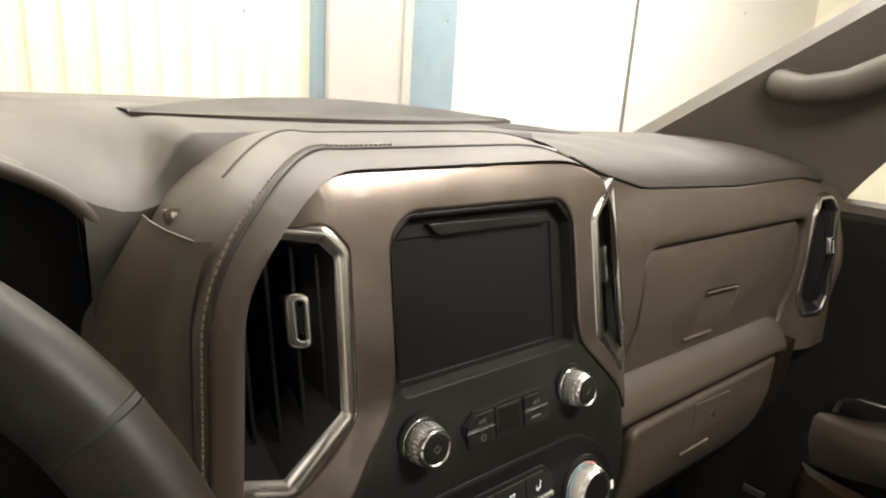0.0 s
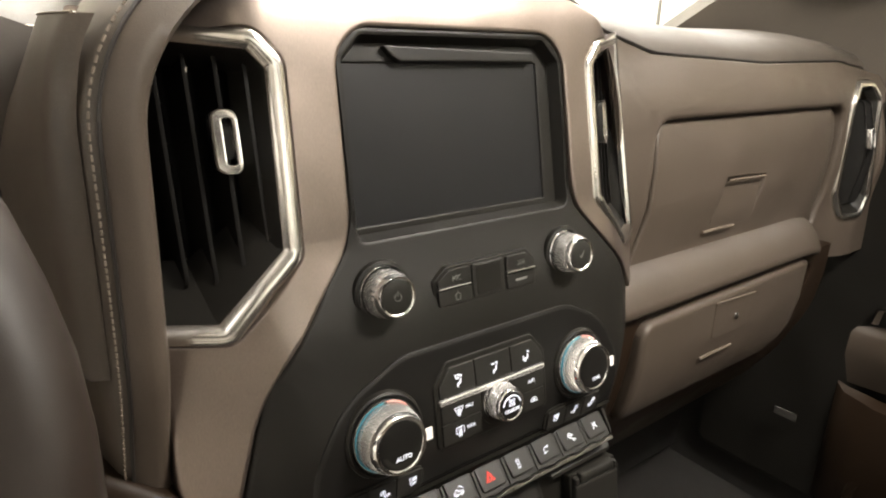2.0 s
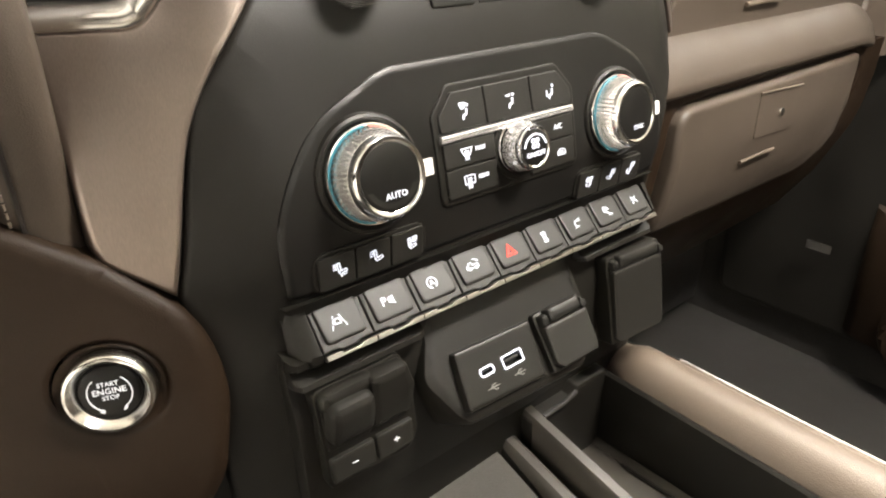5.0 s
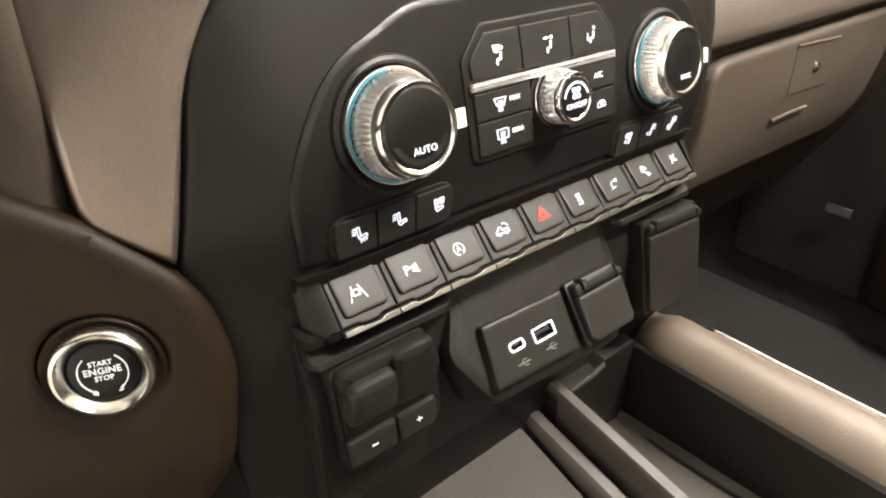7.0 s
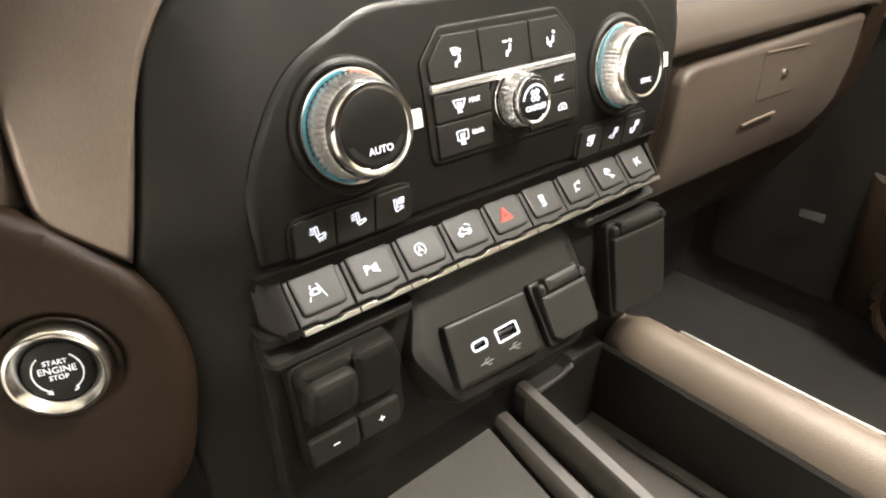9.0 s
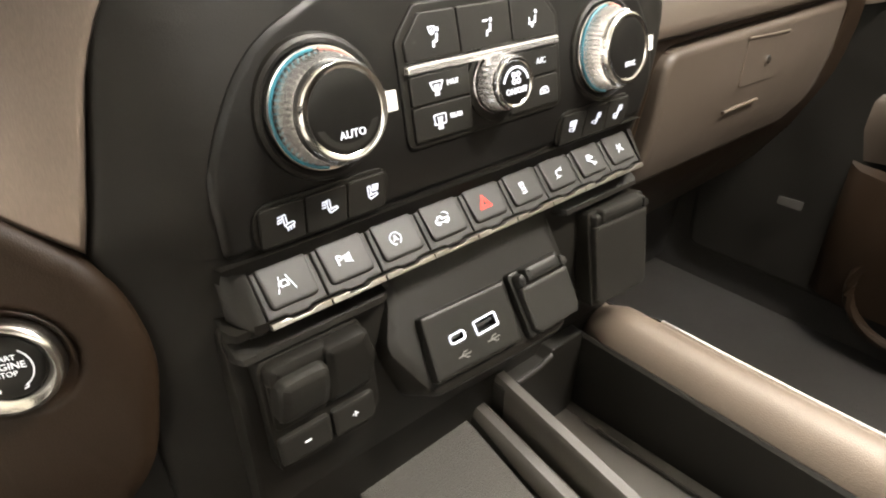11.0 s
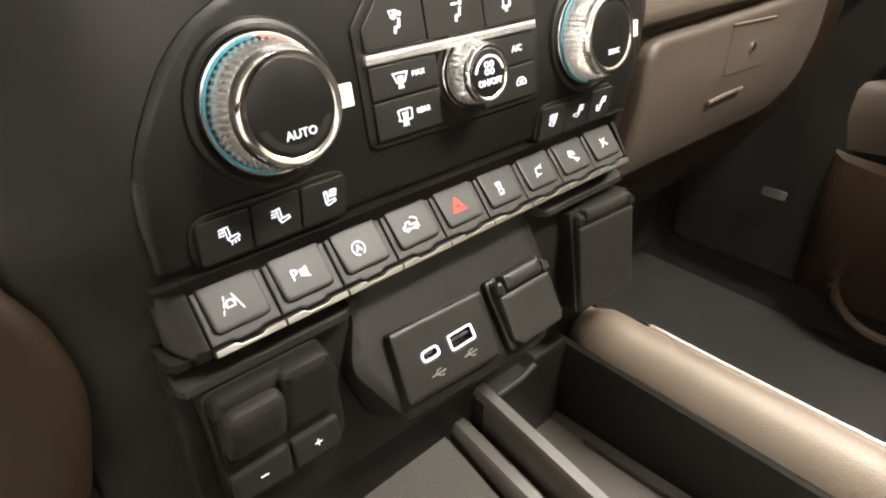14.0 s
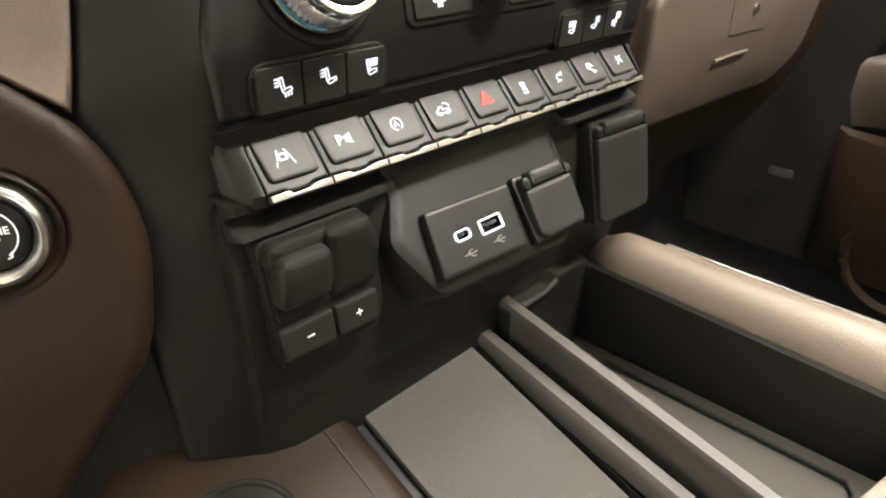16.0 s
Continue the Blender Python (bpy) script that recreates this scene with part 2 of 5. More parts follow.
def words(text, size, cu=0.0, cv=0.0, w=0.0004, into=None):
    """Letters in the built-in font, centred."""
    curve = bpy.data.curves.new("legend", "FONT")
    curve.body, curve.size, curve.align_x, curve.align_y, curve.extrude, curve.resolution_u = text, size, "CENTER", "CENTER", w / 2, 2
    ob = new("legend", curve)
    dep = bpy.context.evaluated_depsgraph_get()
    me = bpy.data.meshes.new_from_object(ob.evaluated_get(dep))
    into = into if into is not None else bmesh.new()
    old = len(into.verts)
    into.from_mesh(me)
    into.verts.ensure_lookup_table()
    for v in into.verts[old:]:
        v.co.x, v.co.y, v.co.z = v.co.x + cu, v.co.y + cv, v.co.z + w / 2
    bpy.data.objects.remove(ob), bpy.data.curves.remove(curve), bpy.data.meshes.remove(me)
    return into


def box(u0, v0, w0, u1, v1, w1, into=None):
    into = into if into is not None else bmesh.new()
    return loft([[(u0, v0, w), (u1, v0, w), (u1, v1, w), (u0, v1, w)] for w in (w0, w1)], True, into, True)


def tube(path, rad, n=8, into=None, closed=False, flat=1.0):
    """A cord along a polyline of places."""
    rings, path = [], [Vector(p) for p in path]
    for i, p in enumerate(path):
        a = path[i - 1] if i or closed else p
        b = path[(i + 1) % len(path)] if i < len(path) - 1 or closed else p
        d = (b - a).normalized()
        side = d.cross(Vector((0.05, 0.1, 1))).normalized()
        up = side.cross(d).normalized()
        rings.append([p + side * rad * math.cos(2 * math.pi * k / n) + up * rad * flat * math.sin(2 * math.pi * k / n) for k in range(n)])
    if closed:
        rings.append(rings[0])
    return loft(rings, True, into, not closed)


def smooth(a, b, x):
    s = min(1.0, max(0.0, (x - a) / (b - a)))
    return s * s * (3 - 2 * s)


def lerp(a, b, s):
    return a + (b - a) * s


def along(table, x):
    """Between the rows of a short table."""
    for (x0, y0), (x1, y1) in zip(table, table[1:]):
        if x <= x1:
            return lerp(y0, y1, max(0.0, (x - x0) / (x1 - x0)))
    return table[-1][1]


def plane(origin, normal, up=(0, 0, 1)):
    """A layer of u to the right, v up and w out, at a tilted face."""
    n = Vector(normal).normalized()
    u = Vector(up).cross(n).normalized()
    v = n.cross(u)
    o = Vector(origin)
    return lambda a, b, c: o + u * a + v * b + n * c


# the face of the centre stack: nearly flat, leaning forward, its flanks swept back
STACK_X = -0.007
FACE = [(0.46, -0.010), (0.56, -0.006), (0.595, -0.010), (0.632, -0.004), (0.690, 0.010), (0.714, 0.020), (0.737, 0.029), (0.86, 0.053), (0.92, 0.064)]


def face_y(x, z):
    d = abs(x - STACK_X) - 0.142
    y = (along(FACE, z - 0.006) + along(FACE, z) + along(FACE, z + 0.006)) / 3
    return y + (0.6 * d if d > 0.012 else 0.6 * max(0.0, d + 0.012) ** 2 / 0.048 if d > -0.012 else 0.0)


def on_face(u, v, w):
    return (u, face_y(u, v) - 0.985 * w, v + 0.17 * w)


def face_frame(x, z, w=0.0):
    """A flat layer on the stack's face round one place."""
    return plane(on_face(x, z, w), (0, -0.985, 0.17))


# ---- the service bay outside ----
def slab(name, x0, y0, z0, x1, y1, z1, mat, label, category, kind="structure"):
    return single(name, box(x0, y0, z0, x1, y1, z1), mat, label, category, kind=kind)


slab("ground", -7, -6, -0.80, 9, 8, -0.75, CONCRETE, "grey concrete floor of the service bay", "floor")
slab("wall_north_bay", -6, 3.06, -0.75, 8, 3.2, 4.0, WALL, "white painted wall panels of the service bay", "wall")
slab("wall_west_bay", -6.1, -5, -0.75, -6, 3.2, 4.0, WALL, "white painted wall of the service bay", "wall")
slab("wall_east_bay", 8, -5, -0.75, 8.1, 3.2, 4.0, CREAM, "cream sheet wall of the service bay", "wall")
slab("wall_south_bay", -6, -5.1, -0.75, 8, -5, 4.0, WALL, "white painted wall of the service bay", "wall")
slab("ceiling_bay", -6, -5, 4.0, 8, 3.2, 4.1, WALL, "white ceiling of the service bay", "ceiling")
sheet = bmesh.new()
prof = []
for i in range(30):
    x = -2.6 + i * 0.135
    prof += [(x, 3.03), (x + 0.045, 3.03), (x + 0.06, 3.012), (x + 0.12, 3.012)]
loft([[(x, y, z) for x, y in prof] for z in (-0.75, 3.6)], False, sheet)
single("wall_cladding", sheet, CREAM, "cream corrugated steel wall cladding of the bay", "wall", kind="structure", sharp=20)
slab("door_jamb_post", 1.42, 2.90, -0.75, 1.90, 3.055, 4.0, POST, "pale grey steel post beside the bay door", "post")
slab("door_jamb_edge", 1.904, 2.88, -0.75, 1.96, 3.05, 4.0, POST, "dark edge strip of the bay door frame", "trim")
slab("door_jamb_blue", 1.964, 2.93, -0.75, 2.34, 3.052, 4.0, BLUE_POST, "blue grey painted jamb of the bay door", "post")
slab("trim_blue_strip", 1.36, 2.96, -0.75, 1.416, 3.03, 4.0, BLUE_POST, "narrow blue strip beside the steel post", "trim")
slab("trim_panel_joint", 4.395, 3.045, -0.75, 4.425, 3.057, 4.0, DARK_LINE, "thin dark vertical joint between wall panels", "trim")

# ---- the cab shell ----
slab("floor", -0.88, -1.55, -0.02, 0.88, 0.62, 0.0, CARPET, "dark carpet of the cab floor", "floor")
slab("wall_firewall", -0.88, 0.42, -0.02, 0.88, 0.47, 0.80, CARPET, "dark insulated firewall behind the footwell", "wall")
slab("wall_rear_cab", -0.88, -1.60, -0.02, 0.88, -1.55, 0.92, BROWN, "dark brown rear wall of the cab", "wall")
slab("wall_kick_panel", 0.862, -1.55, -0.02, 0.88, 0.47, 0.80, CARPET, "dark trim of the lower door opening", "wall")
slab("ceiling", -0.80, -1.6, 1.38, 0.80, -0.25, 1.42, LINER, "pale fabric headliner of the cab", "ceiling")


def ws_edge(x):
    return 0.50 - 0.22 * (x / 0.8) ** 2


glass = bmesh.new()
loft([[(x, ws_edge(x) + 0.02 - s * (0.72 - 0.22 * (x / 0.8) ** 2), 0.885 + 0.50 * s) for x in [-0.72 + 0.09 * k for k in range(17)]] for s in (0, 0.25, 0.5, 0.75, 1.0)], False, glass)
pane = single("window_1", glass, GLASS, "clear raked windscreen glass of the truck", "window", kind="structure")
pane.visible_shadow = False
# rain dots on the glass, drawn as small dark beads
spots = bmesh.new()
rs = random.Random(5)
for k in range(46):
    x, s = rs.uniform(-0.1, 0.62), rs.uniform(0.02, 0.5)
    y, z = ws_edge(x) + 0.02 - s * (0.72 - 0.22 * (x / 0.8) ** 2) - 0.002, 0.885 + 0.50 * s
    bmesh.ops.create_icosphere(spots, subdivisions=1, radius=rs.uniform(0.0006, 0.0016), matrix=Matrix.Translation((x, y, z)) @ Matrix.Diagonal((1, 0.5, 1, 1)))
rear_glass = single("window_3", box(-0.86, -1.585, 0.92, 0.86, -1.58, 1.38), GLASS, "clear rear window glass of the cab", "window", kind="structure")
rear_glass.visible_shadow = False
single("rain_specks", spots, DARK_LINE, "small dark specks for rain dots on the windscreen", "dirt", kind="stuff")


def pillar_ring(s):
    e1 = Vector((lerp(0.680, 0.745, s), lerp(0.40, -0.14, s), lerp(0.862, 1.226, s)))
    e2 = Vector((0.842, lerp(0.10, -0.20, s), lerp(0.77, 1.15, s ** 0.8)))
    mid = e1.lerp(e2, 0.42) + Vector((-0.012, -0.03, 0.004))
    return [e1 + Vector((0.03, 0.04, 0.01)), e1, e1 + Vector((0.004, -0.012, -0.004)), e1.lerp(mid, 0.6) + Vector((0, -0.006, 0)), mid, mid.lerp(e2, 0.25) + Vector((-0.004, -0.006, 0)), e2 + Vector((-0.012, -0.004, 0)), e2, e2 + Vector((0.03, 0.02, 0))]


single("pillar_trim", loft([pillar_ring(i / 14) for i in range(15)], False), PILLAR, "grey brown moulded windscreen pillar trim", "pillar", kind="structure", sharp=55)
grab = thing("grab_handle", (0.71, 0.10, 0.95), "grey brown moulded grab handle on the windscreen pillar", "handle")
part("grip", tube([(0.735, 0.185, 0.990), (0.708, 0.165, 0.982), (0.702, 0.125, 0.975), (0.702, 0.07, 0.985), (0.705, 0.0, 1.02), (0.71, -0.08, 1.08), (0.73, -0.14, 1.14)], 0.019, 12, flat=1.2), PILLAR, grab, sharp=60)
part("mounting_foot", tube([(0.765, 0.175, 1.00), (0.74, 0.170, 0.992), (0.715, 0.155, 0.984)], 0.024, 12), PILLAR, grab, sharp=60)

# passenger door: inner panel with a sill, armrest, pull and map pocket
door = thing("door_1", (0.83, -0.2, 0.05), "dark brown inner panel of the closed passenger door", "door", kind="structure")
part("panel", plate(rpoly([(-1.0, 0.08), (0.28, 0.08), (0.30, 0.60), (0.20, 0.79), (-1.0, 0.80)], 0.03), 0.0, 0.03, 0.01, step=0.1), BLACK, door, fn=lambda u, v, w: (0.86 - w - 0.02 * smooth(0.6, 0.8, v), u, v))
part("sill_cap", loft([[(0.815 + a, y, 0.785 + b) for a, b in ((0, 0), (0.006, 0.018), (0.03, 0.024), (0.06, 0.02), (0.06, 0)) ] for y in (-1.0, -0.3, 0.08, 0.19)], True, cap=True), BROWN, door)
part("armrest", loft([[(0.84 - a, y, 0.47 + b - 0.05 * smooth(-0.15, 0.05, y)) for a, b in ((0, -0.10), (0.05 * k, -0.09), (0.085 * k, -0.04), (0.08 * k, 0.0), (0.05 * k, 0.012), (0, 0.016))] for y, k in ((-1.0, 1), (-0.3, 1), (-0.12, 0.9), (-0.02, 0.55), (0.05, 0.12))], True, cap=True), BROWN, door)
part("pull_trim", tube([(0.795, -0.16, 0.502), (0.79, -0.08, 0.505), (0.80, -0.02, 0.495), (0.815, 0.012, 0.478), (0.825, 0.018, 0.45)], 0.008, 10, flat=0.6), SATIN, door, "satin metal pull trim")
part("map_pocket", loft([[(0.83 - k * a, y, z) for z, a in ((0.10, 0.03), (0.20, 0.055), (0.30, 0.06), (0.325, 0.05), (0.33, 0.02))] for y, k in ((-1.0, 1), (-0.10, 1), (-0.02, 0.9), (0.03, 0.5), (0.05, 0.0))], False), BROWN_HARD, door)
part("speaker_ring", tube([(0.795 - 0.01 * math.sin(a), -0.10 + 0.085 * math.cos(a), 0.15 + 0.085 * math.sin(a)) for a in [2 * math.pi * k / 28 for k in range(28)]], 0.009, 8, closed=True), BROWN_HARD, door)
part("reflector", plate(rrect(0.085, 0.24, 0.125, 0.256, 0.003), 0, 0.004, 0.001), SATIN, door, "small pale oblong reflector", fn=lambda u, v, w: (0.795 - w, u, v))
part("window_frame", loft([[(0.80 + 0.02 * a, lerp(0.19, -0.12, s) + b, 0.80 + 0.55 * s) for a, b in ((0, 0), (1, 0.0), (1, 0.03), (0, 0.03))] for s in (0, 1)], True, cap=True), BLACK, door)
side_glass = bmesh.new()
loft([[(0.835, y, z) for y in (-1.0, 0.15)] for z in (0.80, 1.34)], False, side_glass)
sp = single("window_2", side_glass, GLASS, "clear side window glass of the passenger door", "window", kind="structure")
sp.visible_shadow = False

# ---- the dashboard ----
dash = thing("dashboard", (0.2, 0.2, 0.5), "dark brown soft vinyl truck dashboard with stitched hood", "dashboard")

CREASE = [(0.13, 0.896), (0.20, 0.872), (0.28, 0.852), (0.50, 0.843), (0.70, 0.846), (0.80, 0.838), (0.84, 0.825)]
ROLL = ((0.116, -0.008), (0.108, 0.0), (0.112, 0.009), (0.122, 0.018), (0.14, 0.027), (0.18, 0.035), (0.26, 0.041), (0.36, 0.043), (0.46, 0.043))


def top_row(x):
    k = lerp(0.28, 1.0, smooth(0.13, 0.30, x))
    c = along(CREASE, x)
    drop = 0.02 * smooth(0.70, 0.84, x)
    return [(x, y if y < 0.2 else lerp(0.18, ws_edge(x) + 0.02, (y - 0.18) / 0.28), c + dz * k - drop * smooth(0.1, 0.2, y)) for y, dz in ROLL]


part("passenger_top_pad", loft([top_row(0.13 + 0.02 * i) for i in range(36)], False), TOP, dash, "grey brown grained top pad", sharp=60)


LIP = [(-0.86, 0.890), (-0.60, 0.905), (-0.42, 0.915), (-0.36, 0.906), (-0.30, 0.890), (-0.277, 0.879), (-0.256, 0.866), (-0.235, 0.858), (-0.21, 0.866), (-0.19, 0.888), (0.14, 0.890)]


def driver_row(x):
    """From the cluster visor's lip, or the dip beside the hood, back and up to the glass."""
    lip, k, k2 = along(LIP, x), smooth(-0.24, -0.37, x), smooth(-0.225, -0.185, x)
    row = [(x, 0.138, lip), (x, 0.143, lip + 0.0035)]
    for y, sl, sm in ((0.152, 0.22, 0.10), (0.165, 0.42, 0.22), (0.19, 0.72, 0.44), (0.22, 0.92, 0.66), (0.26, 0.99, 0.87), (0.30, 1.0, 0.97)):
        row.append((x, y, lerp(lip + 0.0035, 0.908 + 0.02 * (y - 0.16) + 0.004 * k, max(lerp(sm, sl, k), k2))))
    e = ws_edge(x) + 0.02
    return row + [(x, lerp(0.30, e, s), 0.9115 + 0.004 * s - 0.012 * smooth(-0.45, -0.85, x)) for s in (0.3, 0.65, 1.0)]


part("centre_top_pad", loft([driver_row(-0.86 + 0.01 * i) for i in range(101)], False), TOP, dash, "grey brown grained top pad", sharp=60)
part("valley_wall", loft([[(x, y, z) for y, z in ((0.124, 0.58), (0.128, 0.78), (0.134, along(LIP, x) - 0.012), (0.138, along(LIP, x)))] for x in [-0.262 + 0.008 * i for i in range(12)]], False), TOP, dash, "grey brown pad beside the hood", sharp=60)

# defroster slots near the glass: dark strips whose brown stands in for recess shade
trough = bmesh.new()
for x0, x1 in ((-0.20, 0.235), (0.255, 0.46)):
    rows = []
    for i in range(21):
        x = lerp(x0, x1, i / 20)
        e = ws_edge(x) - (0.20 if x1 < 0.25 else 0.08)
        half = (0.075 if x1 < 0.25 else 0.026) * math.sin(math.pi * min(0.995, max(0.005, i / 20))) ** 0.8
        z = top_row(x)[-2][2] + 0.0005 if x > 0.235 else 0.9118 + 0.004 * (e + half * 0.5 - 0.30) / (ws_edge(x) - 0.28)
        up = (0.013 if x1 < 0.25 else 0.006) * math.sin(math.pi * min(0.98, max(0.02, i / 20))) ** 0.7
        rows.append([(x, e - half - 0.003, z - 0.003), (x, e - half, z + 0.0006), (x, e - half * 0.6, z), (x, e + half * 0.6, z), (x, e + half, z + up * 0.9), (x, e + half + 0.004, z + up), (x, e + half + 0.03, z + up * 0.8), (x, e + half + 0.12, z - 0.004)])
    loft(rows, False, trough)
part("defroster_shade_strip", trough, BROWN_HARD, dash, "dark strip standing in for the shaded defroster slot")

# the arched hood round the centre stack
def opened(points, radii, n=9):
    out = []
    for i, p in enumerate(points):
        p = Vector(p)
        if i in (0, len(points) - 1) or radii[i] <= 0:
            out.append((p.x, p.y))
            continue
        a, b = Vector(points[i - 1]) - p, Vector(points[i + 1]) - p
        t = min(radii[i], a.length * 0.49, b.length * 0.49)
        p0, p1 = p + a.normalized() * t, p + b.normalized() * t
        for j in range(n + 1):
            s = j / n
            q = p0 * (1 - s) ** 2 + p * 2 * s * (1 - s) + p1 * s ** 2
            out.append((q.x, q.y))
    return out


def dense(line, step):
    out = []
    for a, b in zip(line, line[1:]):
        a, b = Vector(a), Vector(b)
        k = max(1, int((b - a).length / step))
        out += [tuple(a.lerp(b, j / k)) for j in range(k)]
    return out + [line[-1]]


ARCH = dense(opened([(-0.216, 0.550), (-0.209, 0.72), (-0.206, 0.845), (-0.150, 0.893), (0.098, 0.895), (0.166, 0.862), (0.196, 0.78), (0.198, 0.70), (0.172, 0.655)], [0, 0.05, 0.045, 0.05, 0.05, 0.05, 0.05, 0.03, 0]), 0.012)


def hood_line(out_top, out_left, out_right, deep_top, deep_left, deep_right):
    ring = []
    near, far = ARCH, inset(ARCH, 0.01, False)
    for p, q in zip(near, far):
        nx, nz = (q[0] - p[0]) / 0.01, (q[1] - p[1]) / 0.01
        left = nx < 0
        a = min(1.0, abs(nx)) ** (0.7 if left else 1.2)
        d = lerp(out_top, out_left if left else out_right, a)
        front = 0.056 - 0.036 * smooth(-0.12, -0.20, p[0]) + 0.012 * smooth(0.08, 0.18, p[0])
        front += 0.020 * smooth(0.70, 0.60, p[1]) if left else 0.0
        y = front + lerp(deep_top, deep_left if left else deep_right, a)
        ring.append((p[0] + nx * d, y, p[1] + nz * d))
    return ring


HOOD = [hood_line(0.003, 0.003, 0.003, 0.034, 0.050, 0.034), hood_line(0.0, 0.0, 0.0, 0.004, 0.006, 0.004), hood_line(0.001, 0.003, 0.002, 0.0, 0.0, 0.0), hood_line(0.005, 0.010, 0.008, 0.022, -0.002, 0.002),
        hood_line(0.0075, 0.019, 0.014, 0.044, 0.002, 0.010), hood_line(0.0085, 0.021, 0.0155, 0.047, 0.003, 0.012), hood_line(0.012, 0.027, 0.022, 0.070, 0.010, 0.024), hood_line(0.0145, 0.0315, 0.027, 0.092, 0.026, 0.045),
        hood_line(0.0145, 0.0325, 0.028, 0.096, 0.040, 0.052), hood_line(0.011, 0.0320, 0.024, 0.110, 0.085, 0.075), hood_line(0.0, 0.026, 0.016, 0.15, 0.15, 0.12)]
part("hood_pad", loft(HOOD, False), BROWN, dash, "dark brown stitched vinyl hood pad", sharp=70)
part("hood_seam", tube(hood_line(0.0082, 0.0205, 0.0152, 0.0455, 0.0022, 0.011), 0.0011, 6), SEAM, dash, "dark sewn seam")
part("hood_back_seam", tube([p for p in hood_line(0.0148, 0.0325, 0.0284, 0.0945, 0.039, 0.049) if p[2] > 0.886], 0.0009, 6), SEAM, dash, "dark sewn seam")
stitches = bmesh.new()
line = [Vector(p) for p in hood_line(0.0098, 0.0245, 0.0178, 0.052, 0.0035, 0.014)]
for a, b in zip(line, line[1:]):
    k = max(1, round((b - a).length / 0.0042))
    for j in range(k):
        p, q = a.lerp(b, (j + 0.15) / k), a.lerp(b, (j + 0.8) / k)
        if p.x < -0.06:
            tube([p - Vector((0, 0.0006, 0)), q - Vector((0, 0.0006, 0))], 0.0007, 5, stitches)
tagged(part("stitching", stitches, STITCH, dash, "row of pale brown stitches"), kind="stuff")
FRONT_X = [(0.58, -0.250), (0.72, -0.2445), (0.82, -0.2425), (0.850, -0.2365), (0.864, -0.229)]
BACK_X = [(0.58, -0.282), (0.72, -0.274), (0.79, -0.266), (0.864, -0.236)]
BACK_Y = [(0.58, 0.15), (0.79, 0.15), (0.864, 0.105)]
flank = []
for i in range(19):
    z = lerp(0.864, 0.69, i / 18)
    p, q = Vector((along(FRONT_X, z), 0.034, z)), Vector((along(BACK_X, z), along(BACK_Y, z), z))
    flank.append([p + Vector((0.008, -0.004, 0))] + [p.lerp(q, k / 5) - Vector((0.003 * math.sin(math.pi * k / 5), 0, 0)) for k in range(6)])
part("hood_side_panel", loft(flank, False), BROWN, dash, "dark brown smooth panel on the hood's flank", sharp=60)
part("hood_side_trim", tube([p + Vector((-0.0002, 0, 0.0003)) for p in flank[0][1:]], 0.0006, 6), RAIL, dash, "thin pale edge")

# instrument cluster visor on the driver's side
VISOR = dense(opened([(-0.245, 0.80), (-0.253, 0.862), (-0.31, 0.897), (-0.42, 0.915), (-0.58, 0.905), (-0.66, 0.86), (-0.67, 0.78)], [0, 0.03, 0.05, 0.06, 0.05, 0.03, 0]), 0.012)
def visor_line(d, y):
    far = inset(VISOR, 0.01, False)
    return [(p[0] + (q[0] - p[0]) * d * 100, y, p[1] + (q[1] - p[1]) * d * 100) for p, q in zip(VISOR, far)]
part("cluster_visor", loft([visor_line(-0.012, 0.24), visor_line(-0.006, 0.15), visor_line(-0.002, 0.138), visor_line(0.003, 0.137), visor_line(0.005, 0.142), visor_line(0.003, 0.150)], False), BROWN, dash, "brown stitched cluster visor", sharp=70)
part("visor_lip", tube(visor_line(0.0, 0.1385), 0.0048, 8), BROWN, dash, "rolled brown lip", sharp=60)
part("visor_seam", tube(visor_line(0.0045, 0.1405), 0.0011, 6), SEAM, dash, "dark sewn seam")
part("cluster_face", plate(rpoly([(-0.66, 0.66), (-0.25, 0.66), (-0.25, 0.86), (-0.32, 0.90), (-0.6, 0.90)], 0.02), 0, 0.01, 0.002), BLACK_DEEP, dash, "unlit dark instrument cluster", fn=lambda u, v, w: (u, 0.235 - w + 0.3 * (v - 0.78), v))
part("cluster_surround", plate(rpoly([(-0.66, 0.60), (-0.245, 0.60), (-0.25, 0.79), (-0.30, 0.74), (-0.6, 0.74), (-0.66, 0.80)], 0.015), 0, 0.03, 0.006), BLACK, dash, "black lower cluster surround", fn=lambda u, v, w: (u, 0.16 - w, v))

# passenger side fascia, shelf and lower fascia
FASCIA = [(0.55, 0.086), (0.60, 0.088), (0.64, 0.089), (0.70, 0.081), (0.74, 0.080), (0.785, 0.082), (0.80, 0.082), (0.825, 0.090), (0.85, 0.107)]
fascia = lambda u, v, w: (u, along(FASCIA, v) - w - 0.022 * smooth(0.70, 0.78, u) * smooth(0.83, 0.70, v), v)
GLOVE_UP = rpoly([(0.252, 0.612), (0.690, 0.612), (0.704, 0.66), (0.702, 0.787), (0.274, 0.787), (0.271, 0.69)], [0.01, 0.02, 0.04, 0.026, 0.022, 0.05])
VENT_P = rpoly([(0.722, 0.660), (0.744, 0.618), (0.795, 0.618), (0.807, 0.650), (0.803, 0.795), (0.786, 0.820), (0.738, 0.820), (0.717, 0.795)], 0.020, 7)
